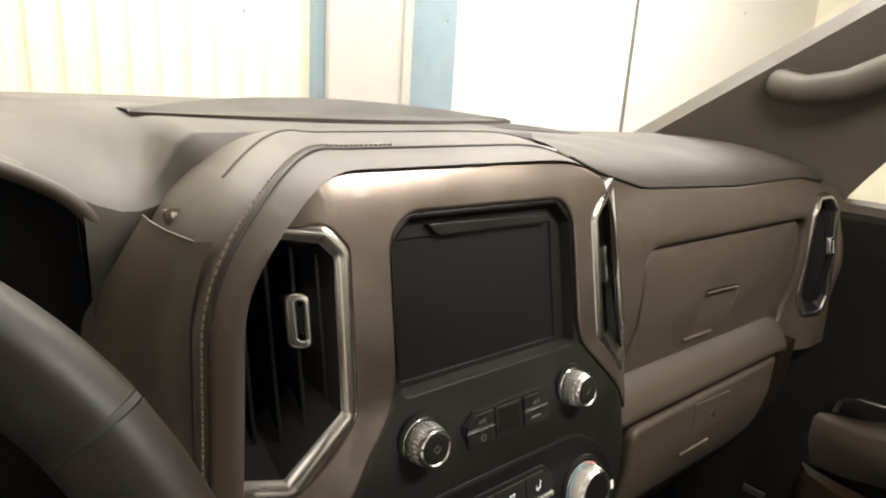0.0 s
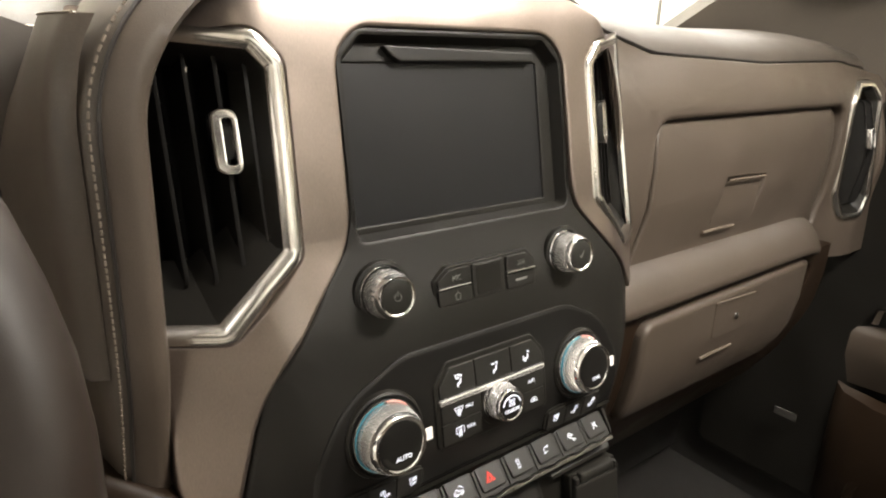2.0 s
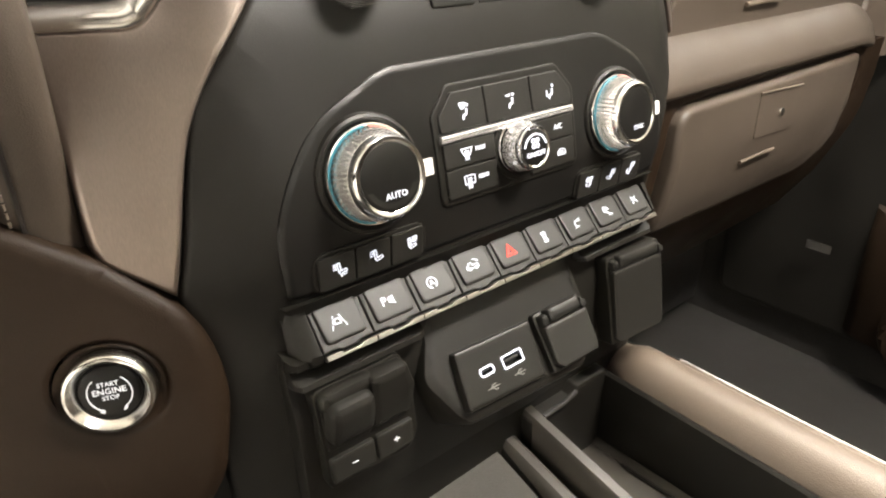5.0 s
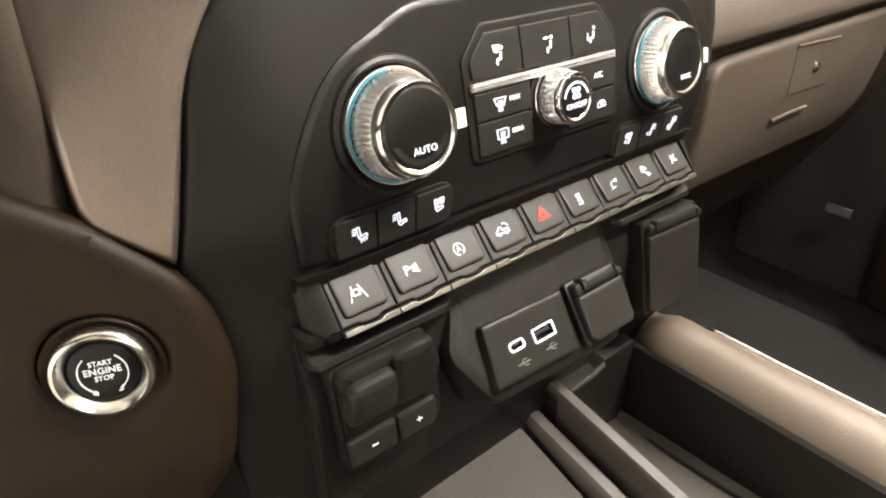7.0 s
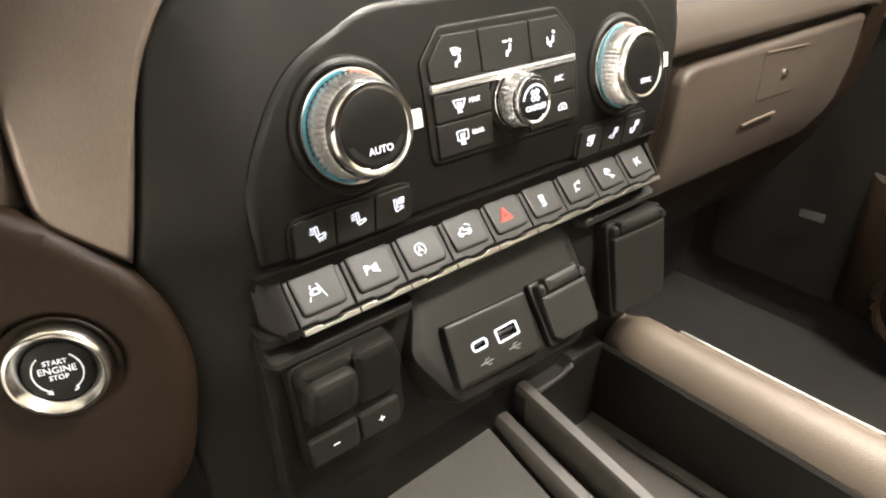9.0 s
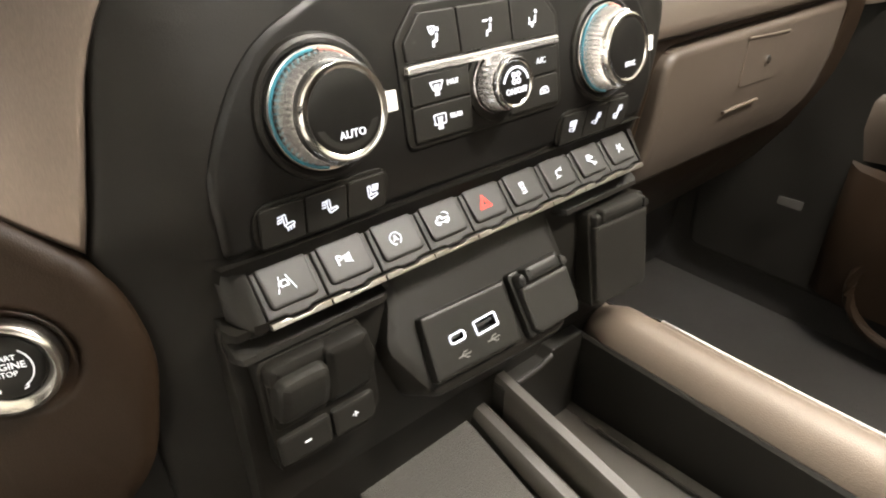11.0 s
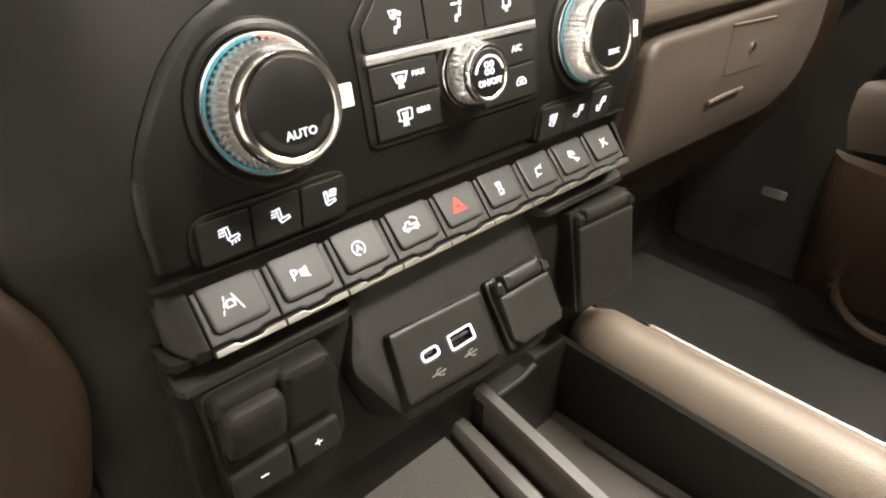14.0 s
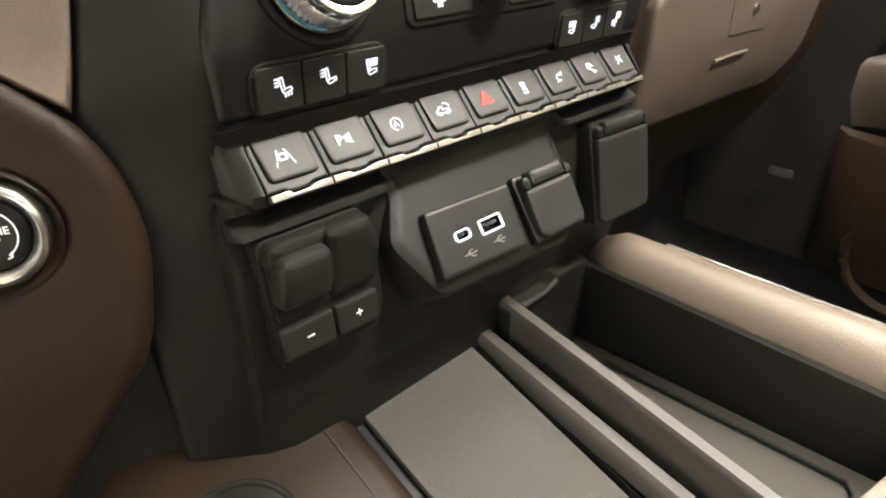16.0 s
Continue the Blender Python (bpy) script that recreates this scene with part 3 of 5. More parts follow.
FRONT = [(0.190, 0.56), (0.845, 0.56), (0.85, 0.70), (0.84, 0.823), (0.70, 0.8445), (0.50, 0.8415), (0.28, 0.8505), (0.20, 0.870)]
part("passenger_fascia", plate(FRONT, -0.03, 0.0, 0.001, holes=[GLOVE_UP, VENT_P], step=0.02, hole_r=0.005), BROWN, dash, "dark brown vinyl passenger fascia", fn=fascia, sharp=50)
part("fascia_seam", tube([(0.15 + 0.02 * i, 0.1065 if i > 4 else 0.108, along(CREASE, 0.15 + 0.02 * i) + 0.001) for i in range(30)], 0.0012, 6), SEAM, dash, "dark sewn seam")
SHELF = ((0.11, 0.640), (0.092, 0.638), (0.078, 0.630), (0.066, 0.616), (0.059, 0.600), (0.0575, 0.592), (0.061, 0.588), (0.09, 0.587))
part("shelf_pad", loft([[(x, y + 0.10 * smooth(0.66, 0.74, x), z - 0.014 * smooth(0.62, 0.72, x)) for y, z in SHELF] for x in [0.18 + 0.02 * i for i in range(29)]], False), BROWN, dash, "dark brown soft shelf below the upper glove box", sharp=60)
LOW = [(0.30, 0.17), (0.40, 0.110), (0.47, 0.082), (0.54, 0.071), (0.59, 0.068)]
GLOVE_LOW = rpoly([(0.262, 0.44), (0.60, 0.43), (0.668, 0.49), (0.672, 0.560), (0.640, 0.581), (0.262, 0.577)], [0.02, 0.04, 0.03, 0.02, 0.02, 0.025])
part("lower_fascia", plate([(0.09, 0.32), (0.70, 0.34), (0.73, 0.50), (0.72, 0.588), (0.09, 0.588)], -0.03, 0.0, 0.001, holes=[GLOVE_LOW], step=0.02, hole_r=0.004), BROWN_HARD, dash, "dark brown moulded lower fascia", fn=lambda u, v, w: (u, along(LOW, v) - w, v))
part("footwell_panel", plate([(0.09, 0.02), (0.86, 0.02), (0.86, 0.40), (0.09, 0.40)], -0.02, 0.0, 0.001), CARPET, dash, "dark footwell trim", fn=lambda u, v, w: (u, 0.30 + 0.1 * (0.4 - v) - w, v))

upper_door = thing("glove_box", (0.47, 0.09, 0.62), "closed brown upper glove box door on the dashboard", "glove box", "glove boxes")
DOOR_UP = [(0.60, 0.083), (0.64, 0.084), (0.70, 0.0755), (0.74, 0.076), (0.77, 0.080), (0.79, 0.088)]
up_fn = lambda u, v, w: (u, along(DOOR_UP, v) - w + 0.004 + 0.012 * smooth(0.64, 0.72, u) ** 2, v)
LATCH_UP = rpoly([(0.402, 0.660), (0.494, 0.654), (0.506, 0.712), (0.416, 0.716)], 0.004)
part("door", plate(inset(GLOVE_UP, 0.0018), -0.02, 0.0, 0.0035, holes=[LATCH_UP], step=0.02, hole_r=0.002), BROWN, upper_door, fn=up_fn, sharp=50)
part("latch_recess", plate(inset(LATCH_UP, -0.001), -0.02, 0.0, 0.0006, step=0.01), BROWN, upper_door, "dark recessed latch", fn=lambda u, v, w: up_fn(u, v, w - 0.0065 * smooth(0.664, 0.708, v)))
part("latch_edge", tube([up_fn(0.418, 0.7135, 0.0005), up_fn(0.503, 0.7105, 0.0005)], 0.0013, 6), RAIL, upper_door, "bright latch edge")
part("pull_lip", tube([up_fn(0.388, 0.653, 0.002), up_fn(0.42, 0.654, 0.003), up_fn(0.455, 0.652, 0.002)], 0.0022, 8), RAIL, upper_door, "lighter pull lip")
lower_door = thing("glove_box", (0.47, 0.06, 0.45), "closed brown lower glove box door with key lock", "glove box", "glove boxes")
DOOR_LOW = [(0.42, 0.092), (0.47, 0.070), (0.52, 0.061), (0.585, 0.060)]
low_fn = lambda u, v, w: (u, along(DOOR_LOW, v) - w + 0.02 * smooth(0.61, 0.68, u) ** 2, v)
part("door", plate(inset(GLOVE_LOW, 0.002), -0.02, 0.0, 0.006, step=0.02), BROWN, lower_door, fn=low_fn, sharp=50)
part("latch_recess", plate(rpoly([(0.404, 0.520), (0.492, 0.516), (0.490, 0.563), (0.402, 0.568)], 0.004), -0.004, 0.001, 0.0008, step=0.03), BROWN, lower_door, "darker moulded latch", fn=low_fn)
part("latch_edge", tube([low_fn(0.400, 0.569, 0.0015), low_fn(0.490, 0.5645, 0.0015)], 0.0012, 6), RAIL, lower_door, "lighter latch edge")
part("lock", lathe([(0.0045, 0), (0.0045, 0.002), (0.0036, 0.0026), (0.0001, 0.0026)], 20), SATIN, lower_door, "satin key lock", fn=plane(low_fn(0.452, 0.541, 0.001), (0, -1, 0.05)))
part("pull_lip", tube([low_fn(0.390, 0.497, 0.002), low_fn(0.42, 0.499, 0.003), low_fn(0.460, 0.497, 0.002)], 0.002, 8), RAIL, lower_door, "lighter pull lip")


# ---- air vents ----
def air_vent(at, label, loop, fn, blades, tab, deep=0.020, frame_mat=SATIN, band=0.0115, funnel=0.010, lift=0.022):
    vent = thing("air_vent", at, label, "air vent", "dashboard air vents")
    loop = list(loop)
    if turn_way(loop) < 0:
        loop.reverse()
    top, low = max(p[1] for p in loop), min(p[1] for p in loop)
    def ring(d, w, up=0.0):
        return [(u, v + up * lift * (top - v) / (top - low), w) for u, v in (inset(loop, d) if d else loop)]
    part("frame", loft([ring(-0.0005, -0.004), ring(0.0, 0.001), ring(band * 0.15, 0.003), ring(band * 0.45, 0.0042), ring(band * 0.8, 0.0030), ring(band, 0.0)]), frame_mat, vent, "satin chrome frame", fn=fn, sharp=50)
    part("funnel", loft([ring(band, 0.0), ring(band * 1.25, -0.003), ring(band * 1.25 + funnel * 0.6, -deep * 0.7, 0.6), ring(band * 1.25 + funnel, -deep, 1.0)]), BLACK, vent, "black funnel", fn=fn)
    inner = [(p[0], p[1]) for p in ring(band * 1.25 + funnel * 0.9, 0, 1.0)]
    part("backing", plate(inner, -deep - 0.03, -deep - 0.024, 0.001, step=0.03), BLACK_DEEP, vent, "dark duct", fn=fn)
    lo, hi = min(p[1] for p in inner), max(p[1] for p in inner)
    for u in blades:
        part("blade", plate(rrect(-deep - 0.012, lo + 0.003, -deep * 0.35, hi - 0.012, 0.010), u - 0.0011, u + 0.0011, 0.0006, step=0.02), BLACK_DEEP, vent, fn=lambda a, b, c: fn(c + (a + deep) * 0.25, b, a))
    k = int((hi - lo) / 0.022)
    for i in range(k):
        v = lerp(lo, hi, (i + 0.7) / (k + 0.4))
        xs = [p[0] for p in inner]
        part("louvre", box(min(xs), v - 0.0008, -deep - 0.022, max(xs), v + 0.0008, -deep - 0.013), BLACK_DEEP, vent, fn=fn)
    tu, tv, th, tw = tab
    t = part("tab", plate(rrect(tu - 0.004, tv - th * 0.55, tu + 0.004, tv + th * 0.55, 0.003), -deep, 0.002 - deep * 0.35, 0.001), BLACK, vent, "black adjuster tab", fn=fn)
    hole = rrect(tu - tw * 0.15, tv - th * 0.70, tu + tw * 0.55, tv + th * 0.70, tw * 0.3)
    part("tab_cap", plate(rrect(tu - tw, tv - th, tu + tw, tv + th, tw * 0.9), -deep * 0.6, 0.004 - deep * 0.2, 0.001, holes=[hole]), CHROME, t, "chrome tab cap", fn=fn)
    return vent


def mirror(points):
    return [(2 * STACK_X - u, v) for u, v in points][::-1]


VENT_L = rpoly([(-0.224, 0.6925), (-0.176, 0.6925), (-0.1315, 0.7375), (-0.1285, 0.845), (-0.143, 0.861), (-0.224, 0.868)], [0.002, 0.014, 0.014, 0.014, 0.014, 0.002], 6)
air_vent((-0.17, 0.04, 0.70), "black slatted air vent with chrome frame beside the touchscreen", VENT_L, on_face, (-0.193, -0.179, -0.165, -0.151), (-0.163, 0.802, 0.0175, 0.0064))
air_vent((0.155, 0.04, 0.70), "black slatted air vent with chrome frame, half hidden by the hood", mirror(VENT_L), on_face, (0.137, 0.151, 0.165, 0.179), (0.149, 0.797, 0.0175, 0.0064))
air_vent((0.770, 0.05, 0.62), "slim upright passenger air vent with chrome frame", VENT_P, fascia, (0.760, 0.781), (0.770, 0.738, 0.015, 0.006), 0.012, SATIN, 0.009, 0.004, 0.004)

# ---- metal trim and stack body ----
METAL = opened([(-0.189, 0.584), (-0.168, 0.664), (-0.1055, 0.7355), (-0.1000, 0.752), (-0.0975, 0.848), (-0.082, 0.8635), (0.076, 0.8635), (0.0915, 0.848), (0.0940, 0.752), (0.0985, 0.7355), (0.152, 0.676), (0.168, 0.655)],
               [0, 0.03, 0.014, 0.012, 0.02, 0.012, 0.012, 0.02, 0.012, 0.014, 0.02, 0], 6) + [p for p in inset(ARCH, 0.0004, False)[::-1] if p[1] > 0.61 or p[0] > 0] + [(-0.2125, 0.603)]
stack = thing("centre_stack", (0.0, 0.05, 0.46), "black centre stack with brushed bronze surround in the dashboard", "centre stack")
def metal_map(u, v, w):
    x, y, z = on_face(u, v, w)
    return (x, y + 6.0 * max(0.0, v - 0.867) ** 2, z)
part("metal_surround", plate(METAL, -0.012, 0.0022, 0.0022, holes=[VENT_L, mirror(VENT_L)], step=0.012, hole_r=0.0008), BRUSHED, stack, "brushed bronze metal surround", fn=metal_map, sharp=45)
BODY = rpoly([(-0.187, 0.37), (0.110, 0.37), (0.118, 0.54), (0.128, 0.60), (0.163, 0.66), (0.151, 0.677), (0.0975, 0.7365), (0.0930, 0.753), (0.0905, 0.849), (0.076, 0.8645), (-0.082, 0.8645), (-0.0965, 0.849), (-0.0990, 0.753), (-0.1045, 0.7365), (-0.167, 0.665), (-0.188, 0.584)], [0.01, 0.02, 0.03, 0.03, 0.006, 0.01, 0.01, 0.01, 0.012, 0.012, 0.012, 0.012, 0.01, 0.01, 0.02, 0.03], 5)
SCREEN_HOLE = rpoly([(-0.0950, 0.7385), (0.0885, 0.7385), (0.0875, 0.844), (0.073, 0.8590), (-0.079, 0.8590), (-0.0940, 0.844)], 0.006, 4)
part("front_panel", plate(BODY, -0.05, 0.0, 0.0025, holes=[SCREEN_HOLE], step=0.012, hole_r=0.002), BLACK, stack, "matt black moulded front panel", fn=on_face, sharp=40)
part("stack_flank", loft([[(x, y, z) for z, x in ((0.36, 0.108), (0.45, 0.110), (0.54, 0.116), (0.60, 0.125), (0.64, 0.140))] for y in (0.012, 0.05, 0.12)], False), BLACK, stack, "black flank")

# touchscreen
touch = thing("touchscreen", (-0.006, 0.05, 0.742), "unlit dark touchscreen set in the centre stack", "touchscreen")
part("bezel", loft([[(u, v, w) for u, v in inset(SCREEN_HOLE[::-1] if turn_way(SCREEN_HOLE) < 0 else SCREEN_HOLE, d)] for d, w in ((0.0, -0.001), (0.002, -0.006), (0.004, -0.012))]), BLACK, touch, "black sloping bezel", fn=on_face)
scr = plane((-0.0035, face_y(0, 0.795) + 0.009, 0.7985), (0, -0.98, 0.19))
part("surround", plate(rrect(-0.092, -0.060, 0.092, 0.062, 0.006), -0.008, -0.001, 0.001, holes=[rrect(-0.0885, -0.0550, 0.0765, 0.0455, 0.002)]), BLACK, touch, "black frame", fn=scr)
part("display", plate(rrect(-0.089, -0.0555, 0.077, 0.046, 0.002), -0.006, -0.0025, 0.0005), SCREEN, touch, "dark switched-off display", fn=scr)
part("top_visor", plate(rpoly([(-0.052, 0.049), (-0.046, 0.0455), (0.070, 0.0455), (0.070, 0.052), (-0.058, 0.0555)], 0.001), -0.002, 0.004, 0.001), BLACK, touch, "narrow moulded brow", fn=scr)


# ---- controls of the stack ----
def arc(cu, cv, r, a0, a1, n=10):
    return [(cu + r * math.cos(radians(lerp(a0, a1, i / n))), cv + r * math.sin(radians(lerp(a0, a1, i / n)))) for i in range(n + 1)]


def knob(name, parent, fn, base, tip, high, n, ring=False, face=None, label=""):
    """A turned rotary control: skirt, knurled grip, bright rim and dark face."""
    k = part(name, lathe([(base, -0.002), (base, high * 0.10), (base * 0.97, high * 0.14)] if not ring else [(base, -0.002), (base, high * 0.12), (base * 0.985, high * 0.16), (base * 0.93, high * 0.17)], 64), CHROME, parent, label or "chrome rotary knob", fn=fn)
    part("grip", lathe([(base * 0.88, high * 0.12), (base * 0.920, high * 0.18), (base * 0.845, high * 0.72), (base * 0.825, high * 0.755), (base * 0.78, high * 0.76)], n * 2, base * 0.05, (1, 2, 3)), KNURL, k, "knurled metal grip", fn=fn, sharp=25)
    part("rim", lathe([(base * 0.78, high * 0.73), (base * 0.815, high * 0.77), (lerp(base * 0.81, tip, 0.45), high * 0.87), (tip * 1.01, high * 0.95), (tip * 0.97, high), (tip * 0.89, high * 1.0), (tip * 0.84, high * 0.965)], 64), CHROME, k, "bright chrome rim", fn=fn, sharp=50)
    f = lathe([(tip * 0.85, high * 0.955), (tip * 0.78, high * 0.975), (tip * 0.4, high * 0.985), (0.0002, high * 0.99)], 48)
    part("face", f, face or GLOSS, k, "black face", fn=fn)
    return k


def shifted(fn, w):
    return lambda a, b, c: fn(a, b, c + w)


# radio controls
radio = thing("radio_control_panel", (-0.006, 0.02, 0.688), "black radio keys between two chrome knobs", "control panel")
for kx, kz, mark in ((-0.0860, 0.7080, "power"), (0.0750, 0.7055, "tick")):
    fr = face_frame(kx, kz)
    part("collar", lathe([(0.0205, -0.002), (0.0200, 0.0012), (0.018, 0.0018), (0.0165, 0.0)], 40), BLACK, radio, fn=fr)
    k = knob("knob", radio, fr, 0.0170, 0.0128, 0.0185, 28, face=KEY)
    if mark == "power":
        sign = ribbon([arc(0, 0, 0.0024, 125, 415, 12), [(0, 0.0008), (0, 0.0032)]], 0.0004)
    else:
        sign = ribbon([[(-0.002, -0.0004), (-0.0006, -0.002), (0.0024, 0.0026)]], 0.0004)
    part("legend", sign, LIT_DIM, k, "grey printed legend", fn=shifted(fr, 0.0184))
pad = face_frame(-0.004, 0.7015)
part("key_well", plate(rpoly([(-0.045, -0.0135), (0.0445, -0.0135), (0.0465, -0.008), (0.0465, 0.006), (0.038, 0.0145), (-0.034, 0.0145), (-0.046, 0.006)], 0.003), -0.004, 0.0012, 0.001), BLACK, radio, "raised key surround", fn=pad)
ROUND_L = rpoly([(-0.0430, 0.0012), (-0.0155, 0.0012), (-0.0155, 0.0122), (-0.034, 0.0122), (-0.0430, 0.0060)], 0.002)
ROUND_R = rpoly([(0.0170, 0.0012), (0.0440, 0.0012), (0.0440, 0.0050), (0.0360, 0.0122), (0.0170, 0.0122)], 0.002)
for outline in (ROUND_L, rrect(-0.0430, -0.0118, -0.0155, -0.0012, 0.002), ROUND_R, rrect(0.0170, -0.0118, 0.0440, -0.0012, 0.002)):
    part("key", plate(outline, 0, 0.0032, 0.0008), KEY, radio, fn=pad)
part("blank_key", plate(rrect(-0.0135, -0.0120, 0.0150, 0.0124, 0.002), 0, 0.0026, 0.0010, holes=[]), KEY, radio, fn=pad)
part("blank_key_dip", plate(rrect(-0.0105, -0.0095, 0.0120, 0.0112, 0.002), 0, 0.0030, 0.0006), BLACK, radio, fn=pad)
for u0, u1 in ((-0.0435, -0.0158), (0.0172, 0.0442)):
    part("chrome_strip", plate(rrect(u0, -0.0009, u1, 0.0009, 0.0003), 0, 0.0042, 0.0004), CHROME, radio, "chrome strip", fn=pad)
for u, v in ((-0.0275, 0.0062), (-0.0275, -0.0062), (0.0300, 0.0060), (0.0300, -0.0062)):
    if u < 0 and v < 0:
        sign = ribbon([[(u - 0.0028, v), (u, v + 0.0026), (u + 0.0028, v)], [(u - 0.0018, v), (u - 0.0018, v - 0.0026), (u + 0.0018, v - 0.0026), (u + 0.0018, v)]], 0.0004)
    elif v > 0:
        s = 1 if u > 0 else -1
        sign = ribbon([[(u - s * 0.003, v - 0.0018), (u, v), (u - s * 0.003, v + 0.0018)], [(u, v - 0.0018), (u + s * 0.003, v), (u, v + 0.0018)], [(u + s * 0.0034, v - 0.0018), (u + s * 0.0034, v + 0.0018)]], 0.0004)
    else:
        sign = ribbon([[(u - 0.005, v), (u + 0.005, v)]], 0.0018)
    part("legend", sign, LIT_DIM, radio, "grey printed legend", fn=shifted(pad, 0.0032))

# climate controls
climate = thing("climate_control_panel", (-0.01, -0.005, 0.575), "black climate panel with chrome knobs and backlit keys", "control panel")
BOWL = rpoly([(-0.148, 0.574), (0.120, 0.574), (0.126, 0.612), (0.108, 0.650), (0.070, 0.669), (-0.082, 0.669), (-0.126, 0.650), (-0.150, 0.612)], [0.004, 0.004, 0.05, 0.05, 0.045, 0.045, 0.06, 0.06], 12)
part("gloss_field", plate(BOWL, -0.004, 0.0016, 0.0030, step=0.012), GLOSS, climate, "satin black raised field", fn=on_face)
cf = lambda u, v, w: on_face(u, v, w + 0.0016)
kf = lambda u, v, w: cf(u - 0.0012, v - 0.0014, w)
part("key_plinth", plate(rpoly([(-0.0605, 0.5985), (0.0405, 0.5985), (0.0405, 0.644), (0.029, 0.6575), (-0.048, 0.6575), (-0.0605, 0.644)], 0.006), 0, 0.0012, 0.0010, step=0.02), BLACK, climate, "moulded key plinth", fn=kf)
for loop in (rpoly([(-0.0565, 0.6350), (-0.0265, 0.6350), (-0.0265, 0.6535), (-0.047, 0.6535), (-0.0565, 0.643)], 0.002), rpoly([(-0.0258, 0.6350), (0.0060, 0.6350), (0.0060, 0.6535), (-0.0258, 0.6535)], 0.0012), rpoly([(0.0067, 0.6350), (0.0368, 0.6350), (0.0368, 0.643), (0.028, 0.6535), (0.0067, 0.6535)], 0.002),
             rrect(-0.0565, 0.6170, -0.0230, 0.6295, 0.001), rrect(-0.0565, 0.6015, -0.0230, 0.6163, 0.001), rrect(0.0020, 0.6170, 0.0368, 0.6295, 0.001), rrect(0.0020, 0.6015, 0.0368, 0.6163, 0.001)):
    part("key", plate(loop, 0.0, 0.0024, 0.0006, step=0.02), KEY, climate, fn=kf)
part("chrome_bar", plate(rpoly([(-0.0575, 0.6302), (0.0375, 0.6302), (0.0375, 0.6340), (-0.0575, 0.6340)], 0.0006), 0.0, 0.0036, 0.0009, step=0.02), KNURL, climate, "bright chrome bar", fn=kf)


def legend(bm, name="legend", mat=None, w=0.0024):
    part(name, bm, mat or LIT, climate, "backlit white legend", fn=shifted(kf, w))


for u, v, kind in ((-0.0400, 0.6436, 0), (-0.0085, 0.6436, 1), (0.0215, 0.6436, 2)):
    bm = ribbon([[(u + 0.0014, v + 0.0010), (u + 0.0008, v - 0.0020), (u - 0.0014, v - 0.0024), (u - 0.0018, v - 0.0044)]], 0.0013)
    ribbon([arc(u + 0.0020, v + 0.0031, 0.0006, 0, 330, 6)], 0.0009, into=bm)
    if kind == 0:
        ribbon([[(u - 0.0036, v + 0.0046), (u + 0.0006, v + 0.0046), (u - 0.0003, v + 0.0016), (u - 0.0027, v + 0.0016), (u - 0.0036, v + 0.0046)], [(u - 0.0015, v + 0.0010), (u - 0.0015, v + 0.0036)]], 0.0006, into=bm)
    if kind == 1:
        ribbon([[(u - 0.0034, v + 0.0030), (u - 0.0006, v + 0.0030)]], 0.0012, into=bm)
    if kind == 2:
        ribbon([[(u - 0.0036, v + 0.0006), (u - 0.0036, v - 0.0030)], [(u - 0.0044, v - 0.0020), (u - 0.0036, v - 0.0032), (u - 0.0028, v - 0.0020)]], 0.0006, into=bm)
    legend(shrink(bm, u, v, 0.85))
u, v = -0.0425, 0.6232
bm = ribbon([[(u - 0.0042, v + 0.0028), (u + 0.0042, v + 0.0028), (u + 0.0022, v - 0.0014), (u - 0.0022, v - 0.0014), (u - 0.0042, v + 0.0028)]] + [[(u + d, v - 0.0040), (u + d * 0.6, v - 0.002), (u + d, v + 0.0014)] for d in (-0.0013, 0, 0.0013)], 0.0006)
shrink(bm, u, v, 0.85)
legend(words("MAX", 0.0031, u + 0.0092, v + 0.0009, into=bm))
u, v = -0.0425, 0.6086
bm = ribbon([rrect(u - 0.0040, v - 0.0014, u + 0.0040, v + 0.0036, 0.0008, 2) + [(u - 0.0032, v - 0.0014)]] + [[(u + d, v - 0.0040), (u + d * 0.6, v - 0.001), (u + d, v + 0.0022)] for d in (-0.0014, 0, 0.0014)], 0.0006)
shrink(bm, u, v, 0.85)
legend(words("REAR", 0.0031, u + 0.0096, v + 0.0009, into=bm))
legend(words("A/C", 0.0040, 0.0245, 0.6236))
u, v = 0.0262, 0.6088
legend(shrink(ribbon([[(u - 0.0042, v - 0.0016), (u - 0.0040, v + 0.0008), (u - 0.0016, v + 0.0026), (u + 0.0020, v + 0.0026), (u + 0.0040, v + 0.0008), (u + 0.0042, v - 0.0016), (u - 0.0042, v - 0.0016)], [(u + 0.0018, v + 0.0008), (u - 0.0012, v + 0.0008), (u - 0.0012, v - 0.0004), (u + 0.0012, v - 0.0004)]], 0.0006), u, v, 0.72))

